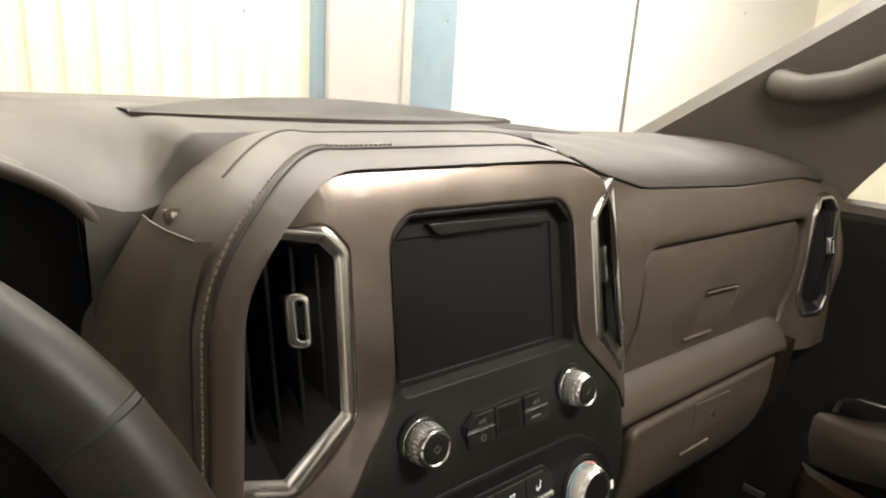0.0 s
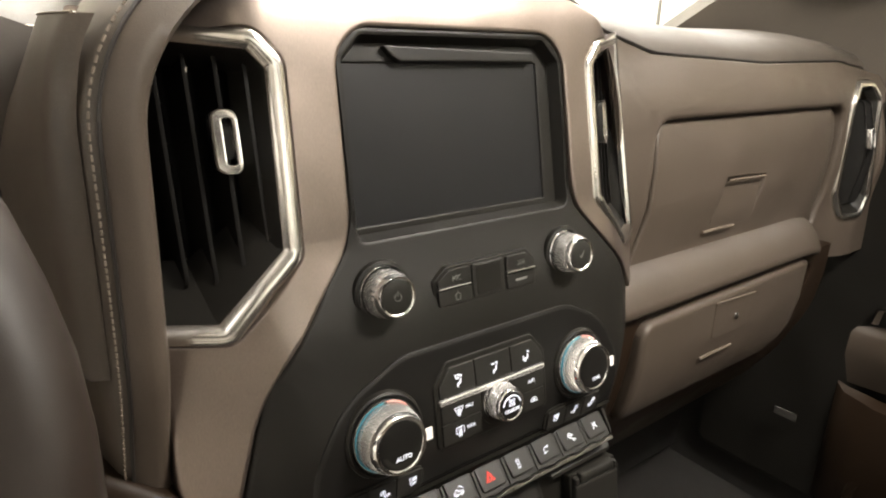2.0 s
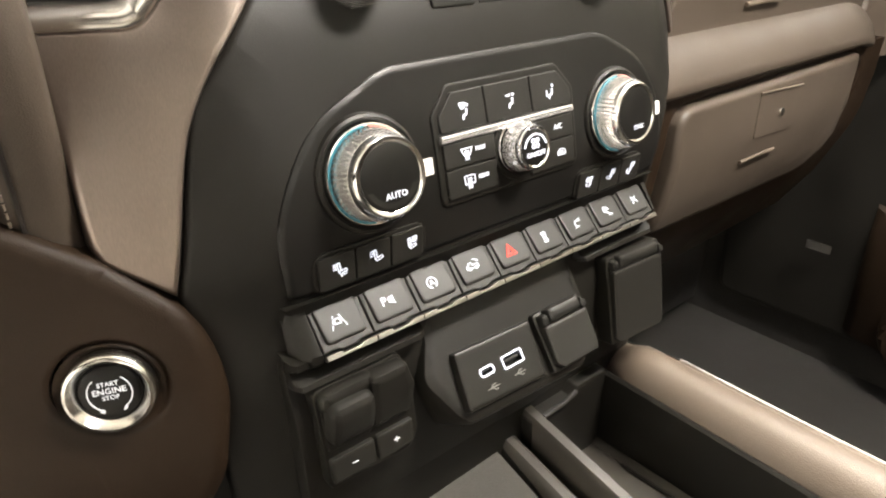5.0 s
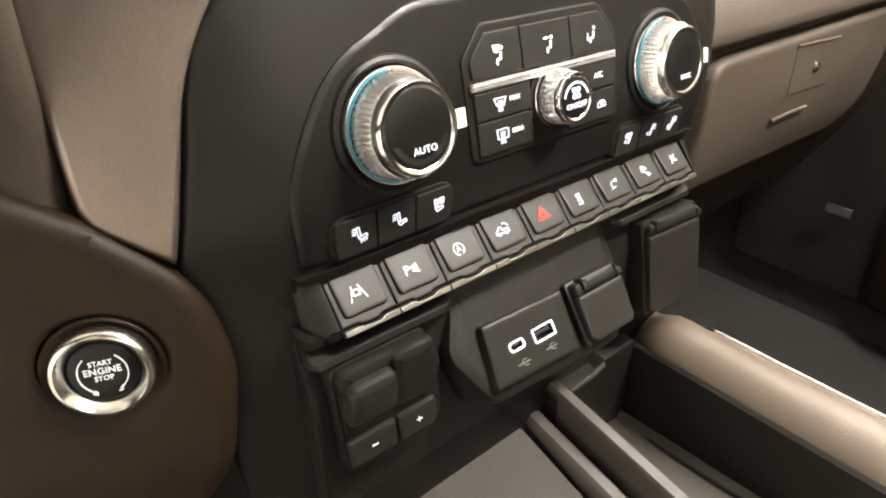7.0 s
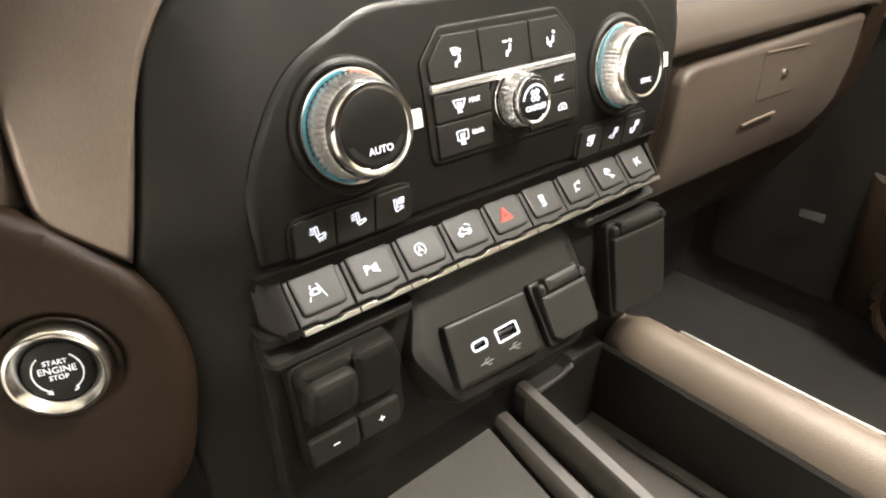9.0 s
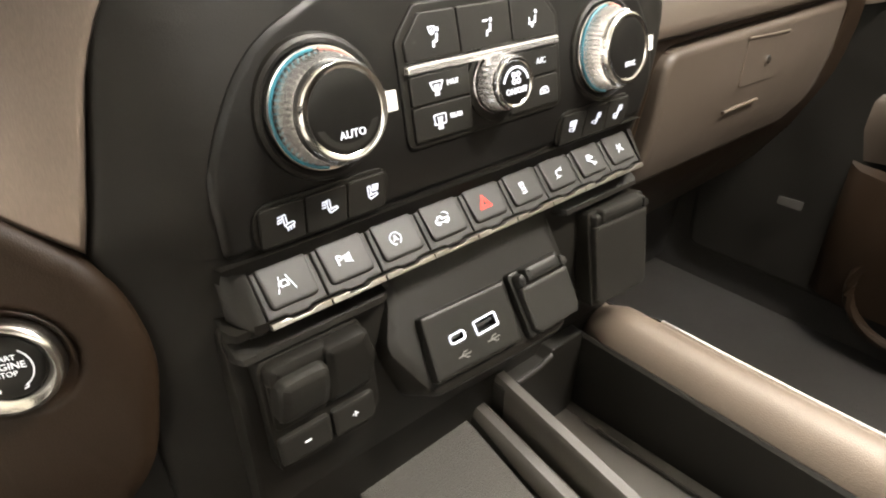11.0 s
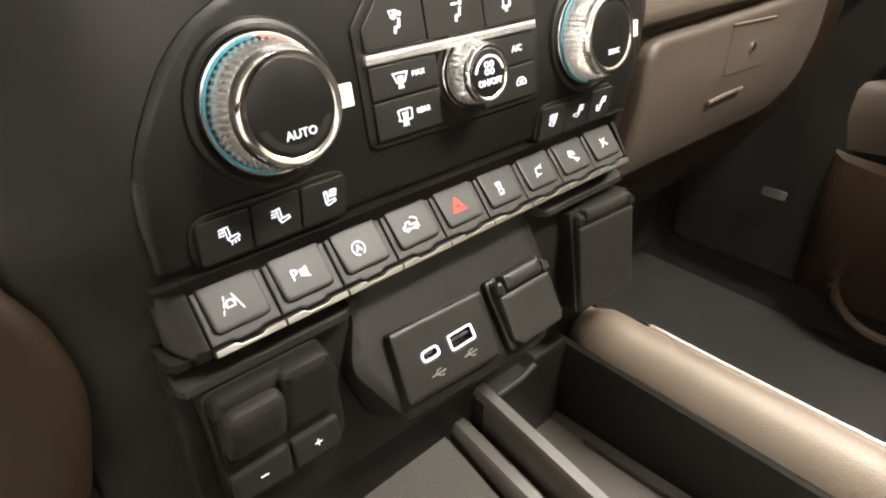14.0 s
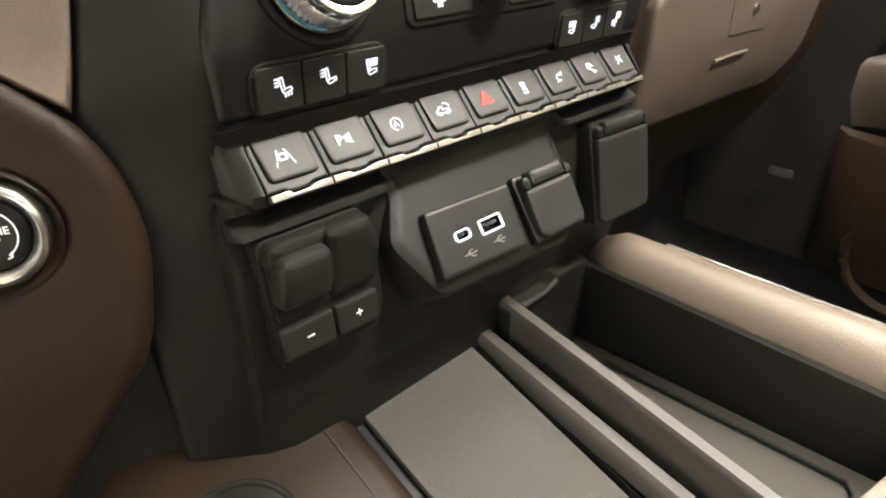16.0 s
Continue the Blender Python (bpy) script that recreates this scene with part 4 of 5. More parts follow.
for kx, kz, word, high in ((-0.0995, 0.6240, "AUTO", 0.0195), (0.0765, 0.6200, "SYNC", 0.0165)):
    fr = face_frame(kx, kz, 0.0016)
    part("collar", lathe([(0.0290, -0.003), (0.0275, 0.0014), (0.0260, 0.0022), (0.0244, 0.0006)], 56), BLACK, climate, "raised black collar", fn=fr)
    k = knob("temperature_knob", climate, fr, 0.0238, 0.0184, high, 52, ring=True)
    for name, mat, a0, a1 in (("cold_ring", BLUE_RING, 92, 262), ("hot_ring", RED_RING, 48, 86)):
        rg = bmesh.new()
        inner, outer_r = arc(0, 0, 0.0217, a0, a1, 24), arc(0, 0, 0.0229, a0, a1, 24)
        loft([[(p[0], p[1], 0.0036) for p in inner], [(p[0], p[1], 0.0040) for p in arc(0, 0, 0.0223, a0, a1, 24)], [(p[0], p[1], 0.0034) for p in outer_r]], False, rg)
        part(name, rg, mat, k, "coloured temperature ring", fn=fr)
    part("legend", words(word, 0.0041 if word == "AUTO" else 0.0036, 0.0010, -0.0080), LIT, k, "backlit white legend", fn=shifted(fr, high - 0.0001))
    part("lower_face", plate([(-0.0135, -0.0042), (0.0135, -0.0042)] + arc(0, 0, 0.0142, -18, -162, 14), 0, 0.0012, 0.0004), KEY, k, "matt lower face", fn=shifted(fr, high - 0.0016))
    film = plate(rrect(0.0172, -0.0040, 0.0232, 0.0038, 0.0006), 0, 0.0006, 0.0002)
    part("film_tab", film, WHITE_TAB, k, "white protective film tab", fn=shifted(fr, high - 0.0015))
fr = face_frame(-0.0075, 0.6176, 0.0026)
part("collar", lathe([(0.0185, -0.003), (0.0178, 0.0010), (0.0160, 0.0014)], 44), BLACK, climate, fn=fr)
fan = knob("fan_knob", climate, fr, 0.0146, 0.0116, 0.0140, 32)
bm = words("ON/OFF", 0.0038, 0, -0.0036)
ribbon([arc(0, -0.0010, 0.0080, 165, 15, 14)], 0.0010, into=bm)
for a in (45, 135, 225, 315):
    ribbon([arc(0.0017 * math.cos(radians(a)) * 1.2, 0.0022 + 0.0017 * math.sin(radians(a)) * 1.2, 0.0011, 0, 360, 8)], 0.0005, into=bm)
part("legend", bm, LIT, fan, "backlit white legend", fn=shifted(fr, 0.0140))

# seat heating keys
def seat_sign(u, v, heat, flip=1, full=True):
    """A seat in side view with warm waves or a small fan beside its back."""
    def q(*pts):
        return [(u + flip * a, v + b) for a, b in pts]
    bm = ribbon([q((-0.0022, 0.0040), (-0.0008, 0.0042), (0.0002, -0.0012), (-0.0012, -0.0018), (-0.0022, 0.0040)),
                 q((-0.0012, -0.0018), (0.0002, -0.0012), (0.0034, -0.0006), (0.0040, -0.0020), (0.0000, -0.0034), (-0.0012, -0.0018))], 0.0006)
    if heat:
        for d in (0.0, 0.0015, 0.0030):
            ribbon([q((-0.0046, 0.0004 + d), (-0.0038, 0.0010 + d), (-0.0032, 0.0004 + d), (-0.0026, 0.0010 + d))], 0.00055, into=bm)
    else:
        for a in (45, 135, 225, 315):
            ribbon([arc(u + flip * 0.0024 + 0.0012 * math.cos(radians(a)), v + 0.0026 + 0.0012 * math.sin(radians(a)), 0.0009, 0, 360, 6)], 0.0006, into=bm)
    if full and heat:
        for d in (0, 0.0015, 0.0030):
            ribbon([q((0.0002 + d, -0.0036 + d * 0.25), (0.0006 + d, -0.0044 + d * 0.25), (0.0002 + d, -0.0050 + d * 0.25))], 0.00055, into=bm)
    return shrink(bm, u, v, 0.84)


for x0, dv, flip, order in ((-0.1345, 0.0, 1, (1, 1, 0)), (0.0410, -0.0024, -1, (0, 1, 1))):
    part("key_well", plate(rrect(x0 - 0.0022, 0.5732 + dv, x0 + 0.0617, 0.5950 + dv, 0.0085), 0, 0.0012, 0.0010, step=0.02), BLACK, climate, "seat key surround", fn=cf)
    for i in range(3):
        u0 = x0 + 0.0198 * i
        key = part("seat_key", plate(rrect(u0 + 0.0003, 0.5752 + dv, u0 + 0.0195, 0.5928 + dv, 0.0018), 0, 0.0026, 0.0007, step=0.02), KEY, climate, fn=cf)
        full = (i == 0) if flip == 1 else (i == 2)
        part("legend", seat_sign(u0 + 0.0100 + (0.0014 if dv == 0 else 0.0), 0.5848 + dv, order[i], flip, full), LIT, key, "backlit white legend", fn=shifted(cf, 0.0026))

# ---- switch bank ----
bank = thing("switch_bank", (-0.013, -0.02, 0.535), "row of nine backlit black switches with chrome lips", "switches")
SLOPE = plane((0, -0.0215, 0.5475), (0, -0.74, 0.67))
LIPS = plane((0, -0.0222, 0.5490), (0, -0.90, 0.43))
X0, PITCH = -0.1405, 0.0280
for i in range(9):
    u0, u1 = X0 + PITCH * i, X0 + PITCH * (i + 1)
    mid = (u0 + u1) / 2
    sw = part("switch", plate(rpoly([(u0 + 0.0003, 0.0022), (u0 + 0.0080, 0.0022), (u0 + 0.0098, 0.0010), (u1 - 0.0098, 0.0010), (u1 - 0.0080, 0.0022), (u1 - 0.0003, 0.0022), (u1 - 0.0003, 0.0290), (u0 + 0.0003, 0.0290)], 0.0006, 2), -0.012, 0.0, 0.0007), KEY, bank, fn=SLOPE)
    pad_loop = rpoly([(u0 + 0.0030, 0.0052), (u1 - 0.0030, 0.0052), (u1 - 0.0026, 0.0245), (u0 + 0.0026, 0.0245)], 0.003)
    part("cap", plate(pad_loop, 0, 0.0020, 0.0012), KEY, sw, fn=lambda a, b, c: SLOPE(a, b, c * (1.0 - 0.6 * smooth(0.010, 0.028, b))))
    lip = [(u0 + 0.0004, 0.0), (u1 - 0.0004, 0.0), (u1 - 0.0004, 0.0027), (u1 - 0.0080, 0.0027), (u1 - 0.0098, 0.0014), (u0 + 0.0098, 0.0014), (u0 + 0.0080, 0.0027), (u0 + 0.0004, 0.0027)]
    part("chrome_lip", plate(lip, -0.004, 0.0003, 0.0003), SATIN_LIP, sw, "satin chrome lip", fn=lambda a, b, c: LIPS(a, b - 0.0028, c))
    sign, s = bmesh.new(), 0.0
    u, v = mid - (0.0018 if i < 6 else 0.0), 0.0140
    mat = LIT
    if i == 0:
        ribbon([[(u - 0.0048, v - 0.0040), (u - 0.0038, v - 0.0018)], [(u - 0.0034, v - 0.0008), (u - 0.0026, v + 0.0014)], [(u - 0.0024, v + 0.0024), (u - 0.0018, v + 0.0040)], [(u + 0.0048, v - 0.0040), (u + 0.0020, v + 0.0040)]], 0.0006, into=sign)
        ribbon([[(u - 0.0020, v - 0.0012), (u - 0.0020, v + 0.0004), (u - 0.0012, v + 0.0018), (u + 0.0010, v + 0.0018), (u + 0.0018, v + 0.0004), (u + 0.0018, v - 0.0012), (u - 0.0020, v - 0.0012)]], 0.0007, into=sign)
    elif i == 1:
        words("P", 0.0078, u - 0.0022, v, into=sign)
        for k in range(4):
            ribbon([[(u + 0.0010 + 0.0011 * k, v + 0.0002 - 0.0006 * k), (u + 0.0010 + 0.0011 * k, v + 0.0016 + 0.0003 * k)]], 0.0007, into=sign)
        ribbon([[(u + 0.0008, v - 0.0010), (u + 0.0050, v - 0.0026)]], 0.0006, into=sign)
    elif i == 2:
        words("A", 0.0050, u, v, into=sign)
        ribbon([arc(u, v, 0.0036, -60, 250, 16), [(u - 0.0026, v - 0.0026), (u - 0.0006, v - 0.0034)]], 0.0006, into=sign)
    elif i == 3:
        ribbon([[(u - 0.0050, v - 0.0016), (u - 0.0050, v + 0.0004), (u - 0.0034, v + 0.0006), (u - 0.0024, v + 0.0024), (u - 0.0004, v + 0.0024), (u - 0.0002, v + 0.0006), (u + 0.0046, v + 0.0006), (u + 0.0046, v - 0.0016), (u - 0.0050, v - 0.0016)], arc(u + 0.0020, v + 0.0008, 0.0034, 100, 20, 6)], 0.0007, into=sign)
        for d in (-0.0030, 0.0026):
            ribbon([arc(u + d, v - 0.0018, 0.0009, 0, 360, 7)], 0.0006, into=sign)
    elif i == 4:
        mat = RED
        for k in (0.0048, 0.0026):
            ribbon([[(u - k, v - k * 0.72), (u + k, v - k * 0.72), (u, v + k), (u - k, v - k * 0.72)]], 0.0007, into=sign)
    elif i == 5:
        ribbon([[(u - 0.0016, v + 0.0014), (u - 0.0016, v + 0.0030), (u + 0.0016, v + 0.0030), (u + 0.0016, v + 0.0014), (u - 0.0016, v + 0.0014)], [(u - 0.0016, v + 0.0002), (u - 0.0004, v - 0.0010), (u - 0.0016, v - 0.0022)], [(u + 0.0016, v + 0.0002), (u + 0.0006, v - 0.0010), (u + 0.0018, v - 0.0022)]], 0.0008, into=sign)
        words("OFF", 0.0026, u, v - 0.0040, into=sign)
    elif i == 6:
        ribbon([arc(u - 0.0010, v - 0.0006, 0.0024, 60, 300, 9), [(u + 0.0006, v + 0.0014), (u + 0.0030, v + 0.0028)], [(u + 0.0010, v + 0.0026), (u + 0.0024, v + 0.0008)], [(u - 0.0022, v - 0.0026), (u - 0.0044, v - 0.0036)]], 0.0007, into=sign)
    elif i == 7:
        ribbon([[(u - 0.0034, v + 0.0016), (u - 0.0026, v + 0.0034), (u + 0.0002, v + 0.0028), (u + 0.0020, v + 0.0008), (u - 0.0004, v + 0.0006), (u - 0.0034, v + 0.0016)], [(u - 0.0040, v + 0.0002), (u + 0.0040, v - 0.0038)], [(u + 0.0006, v - 0.0032), (u + 0.0018, v - 0.0046)]], 0.0008, into=sign)
    else:
        ribbon([[(u - 0.0032, v - 0.0030), (u + 0.0018, v + 0.0026)], [(u - 0.0026, v + 0.0026), (u + 0.0026, v - 0.0024)], [(u - 0.0034, v + 0.0002), (u + 0.0006, v + 0.0004)]], 0.0008, into=sign)
    part("legend", shrink(sign, u, v, 0.82), mat, sw, "backlit legend", fn=lambda a, b, c: SLOPE(a, b, c + 0.0018))
part("left_cheek", loft([[(x, y, z) for y, z in ((-0.002, 0.572), (-0.020 + k, 0.5490), (-0.0195 + k, 0.5440), (-0.010 + k, 0.536), (0.004, 0.534))] for x, k in ((-0.1410, 0.0), (-0.146, 0.001), (-0.150, 0.006), (-0.1525, 0.014))], False), BLACK, bank, "black moulded end cheek")
part("right_cheek", loft([[(x, y, z) for y, z in ((-0.002, 0.572), (-0.020 + k, 0.5490), (-0.0195 + k, 0.5440), (-0.010 + k, 0.536), (0.004, 0.534))] for x, k in ((0.1120, 0.0), (0.1165, 0.003), (0.1195, 0.014))], False), BLACK, bank, "black moulded end cheek")
part("rear_ledge", loft([[(x, -0.001, 0.5665), (x, -0.004, 0.5715), (x, -0.012, 0.5735)] for x in (-0.152, 0.118)], False), BLACK, bank, "black ledge")

# lower fascia of the stack under the switches
lower = thing("lower_stack_panel", (-0.01, 0.0, 0.38), "black moulded panel below the switch row", "panel")
BROW = ((0.0, 0.548), (-0.017, 0.5465), (-0.0165, 0.5425), (-0.010, 0.539), (-0.0185, 0.535), (-0.0195, 0.5325), (-0.013, 0.530), (0.0, 0.529))
for b0, b1 in ((-0.156, -0.079), (0.043, 0.118)):
    part("brow", loft([[(lerp(b0, b1, q), y * k - 0.004 * (1 - k), z) for y, z in BROW] for q, k in ((0, 0.35), (0.015, 0.8), (0.04, 1), (0.5, 1), (0.93, 1), (0.98, 0.8), (1, 0.35))], False), BLACK, lower, "shadowed brow under the switches")
part("apron", plate(rpoly([(-0.160, 0.36), (0.116, 0.36), (0.119, 0.545), (-0.157, 0.545)], 0.006), -0.02, 0.0, 0.003, step=0.03), BLACK, lower, fn=lambda u, v, w: (u, -0.006 - 0.010 * smooth(0.545, 0.50, v) + 0.02 * smooth(0.46, 0.38, v) - w, v))
part("side_return", loft([[(x, y, z) for z in (0.30, 0.40, 0.50, 0.60)] for x, y in ((-0.182, 0.018), (-0.20, 0.028), (-0.22, 0.038), (-0.27, 0.054), (-0.40, 0.070))], False), BLACK, lower, "black return beside the knee panel", sharp=60)
WEDGE = plane((0, -0.022, 0.516), (0, -0.818, 0.576))
part("wedge", plate(rpoly([(-0.077, 0.034), (-0.080, 0.012), (-0.090, -0.008), (-0.074, -0.041), (0.023, -0.0455), (0.041, -0.006), (0.041, 0.034)], [0.002, 0.01, 0.014, 0.014, 0.016, 0.014, 0.002], 5), -0.045, -0.0012, 0.006, step=0.02), BLACK, lower, "protruding socket housing", fn=WEDGE, sharp=45)

usb = thing("usb_port_panel", (-0.044, -0.03, 0.485), "black plate with two backlit usb ports", "usb ports")
part("plate", plate(rpoly([(-0.073, -0.033), (-0.016, -0.0355), (-0.0125, -0.002), (-0.069, 0.0)], 0.002), -0.006, 0.0045, 0.0018, holes=[rrect(-0.0575, -0.0185, -0.0490, -0.0150, 0.0017), rrect(-0.0410, -0.0205, -0.0275, -0.0145, 0.0006)]), BLACK, usb, fn=WEDGE)
for u0, v0, u1, v1, r, t in ((-0.0575, -0.0185, -0.0490, -0.0150, 0.0017, 0.0009), (-0.0410, -0.0205, -0.0275, -0.0145, 0.0006, 0.0009)):
    ring = plate(rrect(u0 - t, v0 - t, u1 + t, v1 + t, r + t * 0.8), 0.004, 0.0052, 0.0004, holes=[rrect(u0, v0, u1, v1, r)])
    port = part("light_ring", ring, LIT, usb, "backlit port outline", fn=WEDGE)
    part("socket", box(u0, v0, -0.004, u1, v1, -0.003), PORT, port, "dark socket", fn=WEDGE)
    part("tongue", box(u0 + 0.0012, (v0 + v1) / 2 - 0.0002, -0.003, u1 - 0.0012, (v0 + v1) / 2 + 0.0014, 0.0028), PORT, port, "dark contact tongue", fn=WEDGE)
for u in (-0.0530, -0.0330):
    v = -0.0265
    part("usb_symbol", ribbon([[(u - 0.004, v), (u + 0.004, v)], [(u - 0.002, v), (u, v + 0.0016), (u + 0.002, v + 0.0016)], [(u - 0.001, v), (u + 0.001, v - 0.0016), (u + 0.0024, v - 0.0016)]], 0.0007), LIT_DIM, usb, "grey printed symbol", fn=shifted(WEDGE, 0.0044))


def socket_cap(name, at, label, fn, u0, v0, u1, v1, high):
    t = thing(name, at, label, "socket cover", "power socket covers")
    body = rpoly([(u0, v0 + 0.004), (u0 + 0.005, v0), (u1 - 0.003, v0), (u1, v0 + 0.004), (u1, v1 - 0.008), (u0, v1 - 0.008)], 0.002)
    part("base", plate(rrect(u0 - 0.002, v0 - 0.001, u1 + 0.002, v1 + 0.001, 0.003), -0.010, high * 0.35, 0.0015), BLACK, t, fn=fn)
    part("lid", plate(body, 0, high, 0.0022), KEY, t, "matt black flap", fn=lambda a, b, c: fn(a, b, c * (0.75 + 0.25 * smooth(v0, v1, b))))
    part("finger_lip", plate(rrect(u0 + 0.006, v1 - 0.0075, u1 - 0.004, v1 + 0.001, 0.002), 0, high * 1.05, 0.0025), KEY, t, fn=fn)
    for a, b in ((u0 + 0.0002, u0 + 0.0058), (u1 - 0.0038, u1 - 0.0002)):
        part("hinge", plate(rrect(a, v1 - 0.0088, b, v1 - 0.001, 0.0022), 0, high * 1.02, 0.003), KEY, t, fn=fn)
    return t


socket_cap("power_socket_cover", (0.012, -0.03, 0.485), "small black flap over a power socket beside the usb ports", WEDGE, -0.0070, -0.0370, 0.0300, -0.0015, 0.009)
OUTLET = plane((0.0885, -0.024, 0.503), (-0.06, -0.97, 0.20))
socket_cap("outlet_cover", (0.082, -0.03, 0.478), "larger black flap over a household outlet by the console rail", OUTLET, -0.0225, -0.0380, 0.0262, 0.0240, 0.0075)

# trailer brake control
brake = thing("trailer_brake_control", (-0.12, -0.02, 0.472), "black trailer brake slider with plus and minus keys", "control")
BR = plane((-0.1218, -0.0205, 0.5), (0, -0.995, 0.10))
part("surround", plate(rpoly([(-0.0275, -0.029), (0.022, -0.030), (0.028, -0.020), (0.028, 0.014), (0.022, 0.031), (-0.0275, 0.031)], [0.004, 0.008, 0.006, 0.01, 0.006, 0.005], 4), -0.010, 0.002, 0.0015), BLACK, brake, fn=BR)
part("cover", plate(rpoly([(0.0002, -0.004), (0.024, -0.004), (0.026, 0.014), (0.022, 0.029), (-0.001, 0.029)], 0.004), 0, 0.0112, 0.004), BLACK, brake, fn=lambda a, b, c: BR(a, b, c * (0.55 + 0.45 * smooth(-0.003, 0.02, b))))
part("slider_track", plate(rrect(-0.0255, -0.006, 0.000, 0.028, 0.003), 0, 0.0035, 0.0015), BLACK, brake, fn=BR)
part("ridge", plate(rpoly([(-0.0268, 0.0190), (0.004, 0.0190), (0.004, 0.0300), (-0.0250, 0.0300)], 0.004), 0, 0.0085, 0.0040), BLACK, brake, "rounded housing ridge", fn=BR)
part("slider", plate(rpoly([(-0.0256, 0.0005), (-0.0003, 0.0005), (-0.0003, 0.0245), (-0.0240, 0.0245)], 0.005), 0, 0.0150, 0.0040, step=0.004), KEY, brake, "black slide grip", fn=lambda a, b, c: BR(a, b, c * (0.66 + 0.34 * smooth(0.0, 0.018, b))))
for u0, u1, word in ((-0.0262, -0.0004, "-"), (0.0004, 0.0235, "+")):
    key = part("key", plate(rpoly([(u0, -0.0250), (u1 - 0.001, -0.0250), (u1, -0.020), (u1, -0.0095), (u0, -0.0095)], 0.0022), 0, 0.0048, 0.0016), KEY, brake, fn=BR)
    c = (u0 + u1) / 2
    lines = [[(c - 0.0015, -0.0168), (c + 0.0015, -0.0168)]] + ([[(c, -0.0183), (c, -0.0153)]] if word == "+" else [])
    part("legend", ribbon(lines, 0.0006), LIT_PRINT, key, "white printed sign with a weak glow", fn=shifted(BR, 0.0048))

# ---- knee panel with the start button ----
knee = thing("steering_column_panel", (-0.28, 0.03, 0.36), "dark brown moulded knee panel beside the centre stack", "panel")
KN = Vector((-0.36, -0.91, 0.14)).normalized()
def knee_y(x, z):
    return 0.017 - 0.40 * (x + 0.222) + 0.15 * (z - 0.547) + 0.9 * max(0, x + 0.192) ** 1.5 * 4 + 0.35 * max(0, 0.50 - z) ** 1.3
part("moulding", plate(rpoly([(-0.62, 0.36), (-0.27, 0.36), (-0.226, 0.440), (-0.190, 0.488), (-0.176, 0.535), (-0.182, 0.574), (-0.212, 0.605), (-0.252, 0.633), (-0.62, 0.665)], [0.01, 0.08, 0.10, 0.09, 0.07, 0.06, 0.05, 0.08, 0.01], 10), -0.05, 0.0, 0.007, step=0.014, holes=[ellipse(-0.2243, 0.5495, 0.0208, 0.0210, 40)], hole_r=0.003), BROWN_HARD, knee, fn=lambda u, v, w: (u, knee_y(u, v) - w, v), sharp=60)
start = thing("start_button", (-0.222, 0.02, 0.52), "round engine start button with satin metal ring", "button")
SB_FACE = plane((-0.2243, 0.0175, 0.5495), KN)
SB = lambda u, v, w: SB_FACE(0.84 * u, 0.84 * v, 0.84 * w)
part("recess", lathe([(0.0268, 0.0004), (0.0254, -0.0004), (0.0240, -0.0020), (0.0215, -0.0045)], 56), BROWN_HARD, start, fn=SB)
part("ring", lathe([(0.0225, -0.004), (0.0224, 0.0042), (0.0212, 0.0062), (0.0196, 0.0066), (0.0160, 0.0030), (0.0152, 0.0005)], 72), SATIN, start, "satin metal ring", fn=SB, sharp=50)
cap = part("cap", lathe([(0.0153, 0.0), (0.0150, 0.0022), (0.0135, 0.0030), (0.007, 0.0027), (0.0002, 0.0025)], 56), GLOSS, start, "black glossy cap", fn=SB)
bm = words("START", 0.0035, 0, 0.0052)
words("ENGINE", 0.0046, 0, 0.0012, into=bm)
words("STOP", 0.0035, 0, -0.0026, into=bm)
ribbon([arc(0, 0, 0.0106, 130, 245, 14), arc(0, 0, 0.0106, 50, -60, 14), [(-0.0066, -0.0098), (-0.0046, -0.0106), (-0.0052, -0.0086)], [(0.0046, -0.0106), (0.0062, -0.0100), (0.0064, -0.0080)]], 0.0006, into=bm)
part("legend", bm, LIT_PRINT, cap, "white printed legend with a weak glow", fn=shifted(SB, 0.0031))

# ---- steering wheel ----
wheel = thing("steering_wheel", (-0.456, -0.12, 0.75), "dark leather steering wheel in front of the driver's seat", "steering wheel")
WH = plane((-0.456, -0.1227, 0.759), (0, -math.cos(0.457), math.sin(0.457)))
def rim_arc(a0, a1, rad, n):
    return [WH(0.182 * math.cos(radians(lerp(a0, a1, i / n))), 0.182 * math.sin(radians(lerp(a0, a1, i / n))), 0.0) for i in range(n + 1)]
for a0, a1, mat, label in ((30, 150, LEATHER, "smooth leather upper rim"), (150.8, 389.2, LEATHER, "grained leather lower rim")):
    part("rim", tube(rim_arc(a0, a1, 0.017, 40), 0.0170, 16, flat=0.95), mat, wheel, label, sharp=60)
part("rim_seam", tube(rim_arc(29.2, 30.0, 0.017, 2), 0.0164, 14), SEAM, wheel, "rim seam")
part("hub", plate(rpoly([(-0.07, -0.06), (0.07, -0.06), (0.085, 0.03), (0.06, 0.06), (-0.06, 0.06), (-0.085, 0.03)], 0.02), -0.03, 0.02, 0.012), BROWN, wheel, "padded hub", fn=WH)
for s in (-1, 1):
    part("spoke", plate(rpoly([(s * 0.07, -0.03), (s * 0.175, -0.012), (s * 0.175, 0.025), (s * 0.07, 0.04)], 0.008), -0.012, 0.006, 0.004), BLACK, wheel, "black spoke", fn=WH)
part("lower_spoke", plate(rpoly([(-0.03, -0.175), (0.03, -0.175), (0.045, -0.05), (-0.045, -0.05)], 0.006), -0.012, 0.004, 0.004), BLACK, wheel, "black spoke", fn=WH)
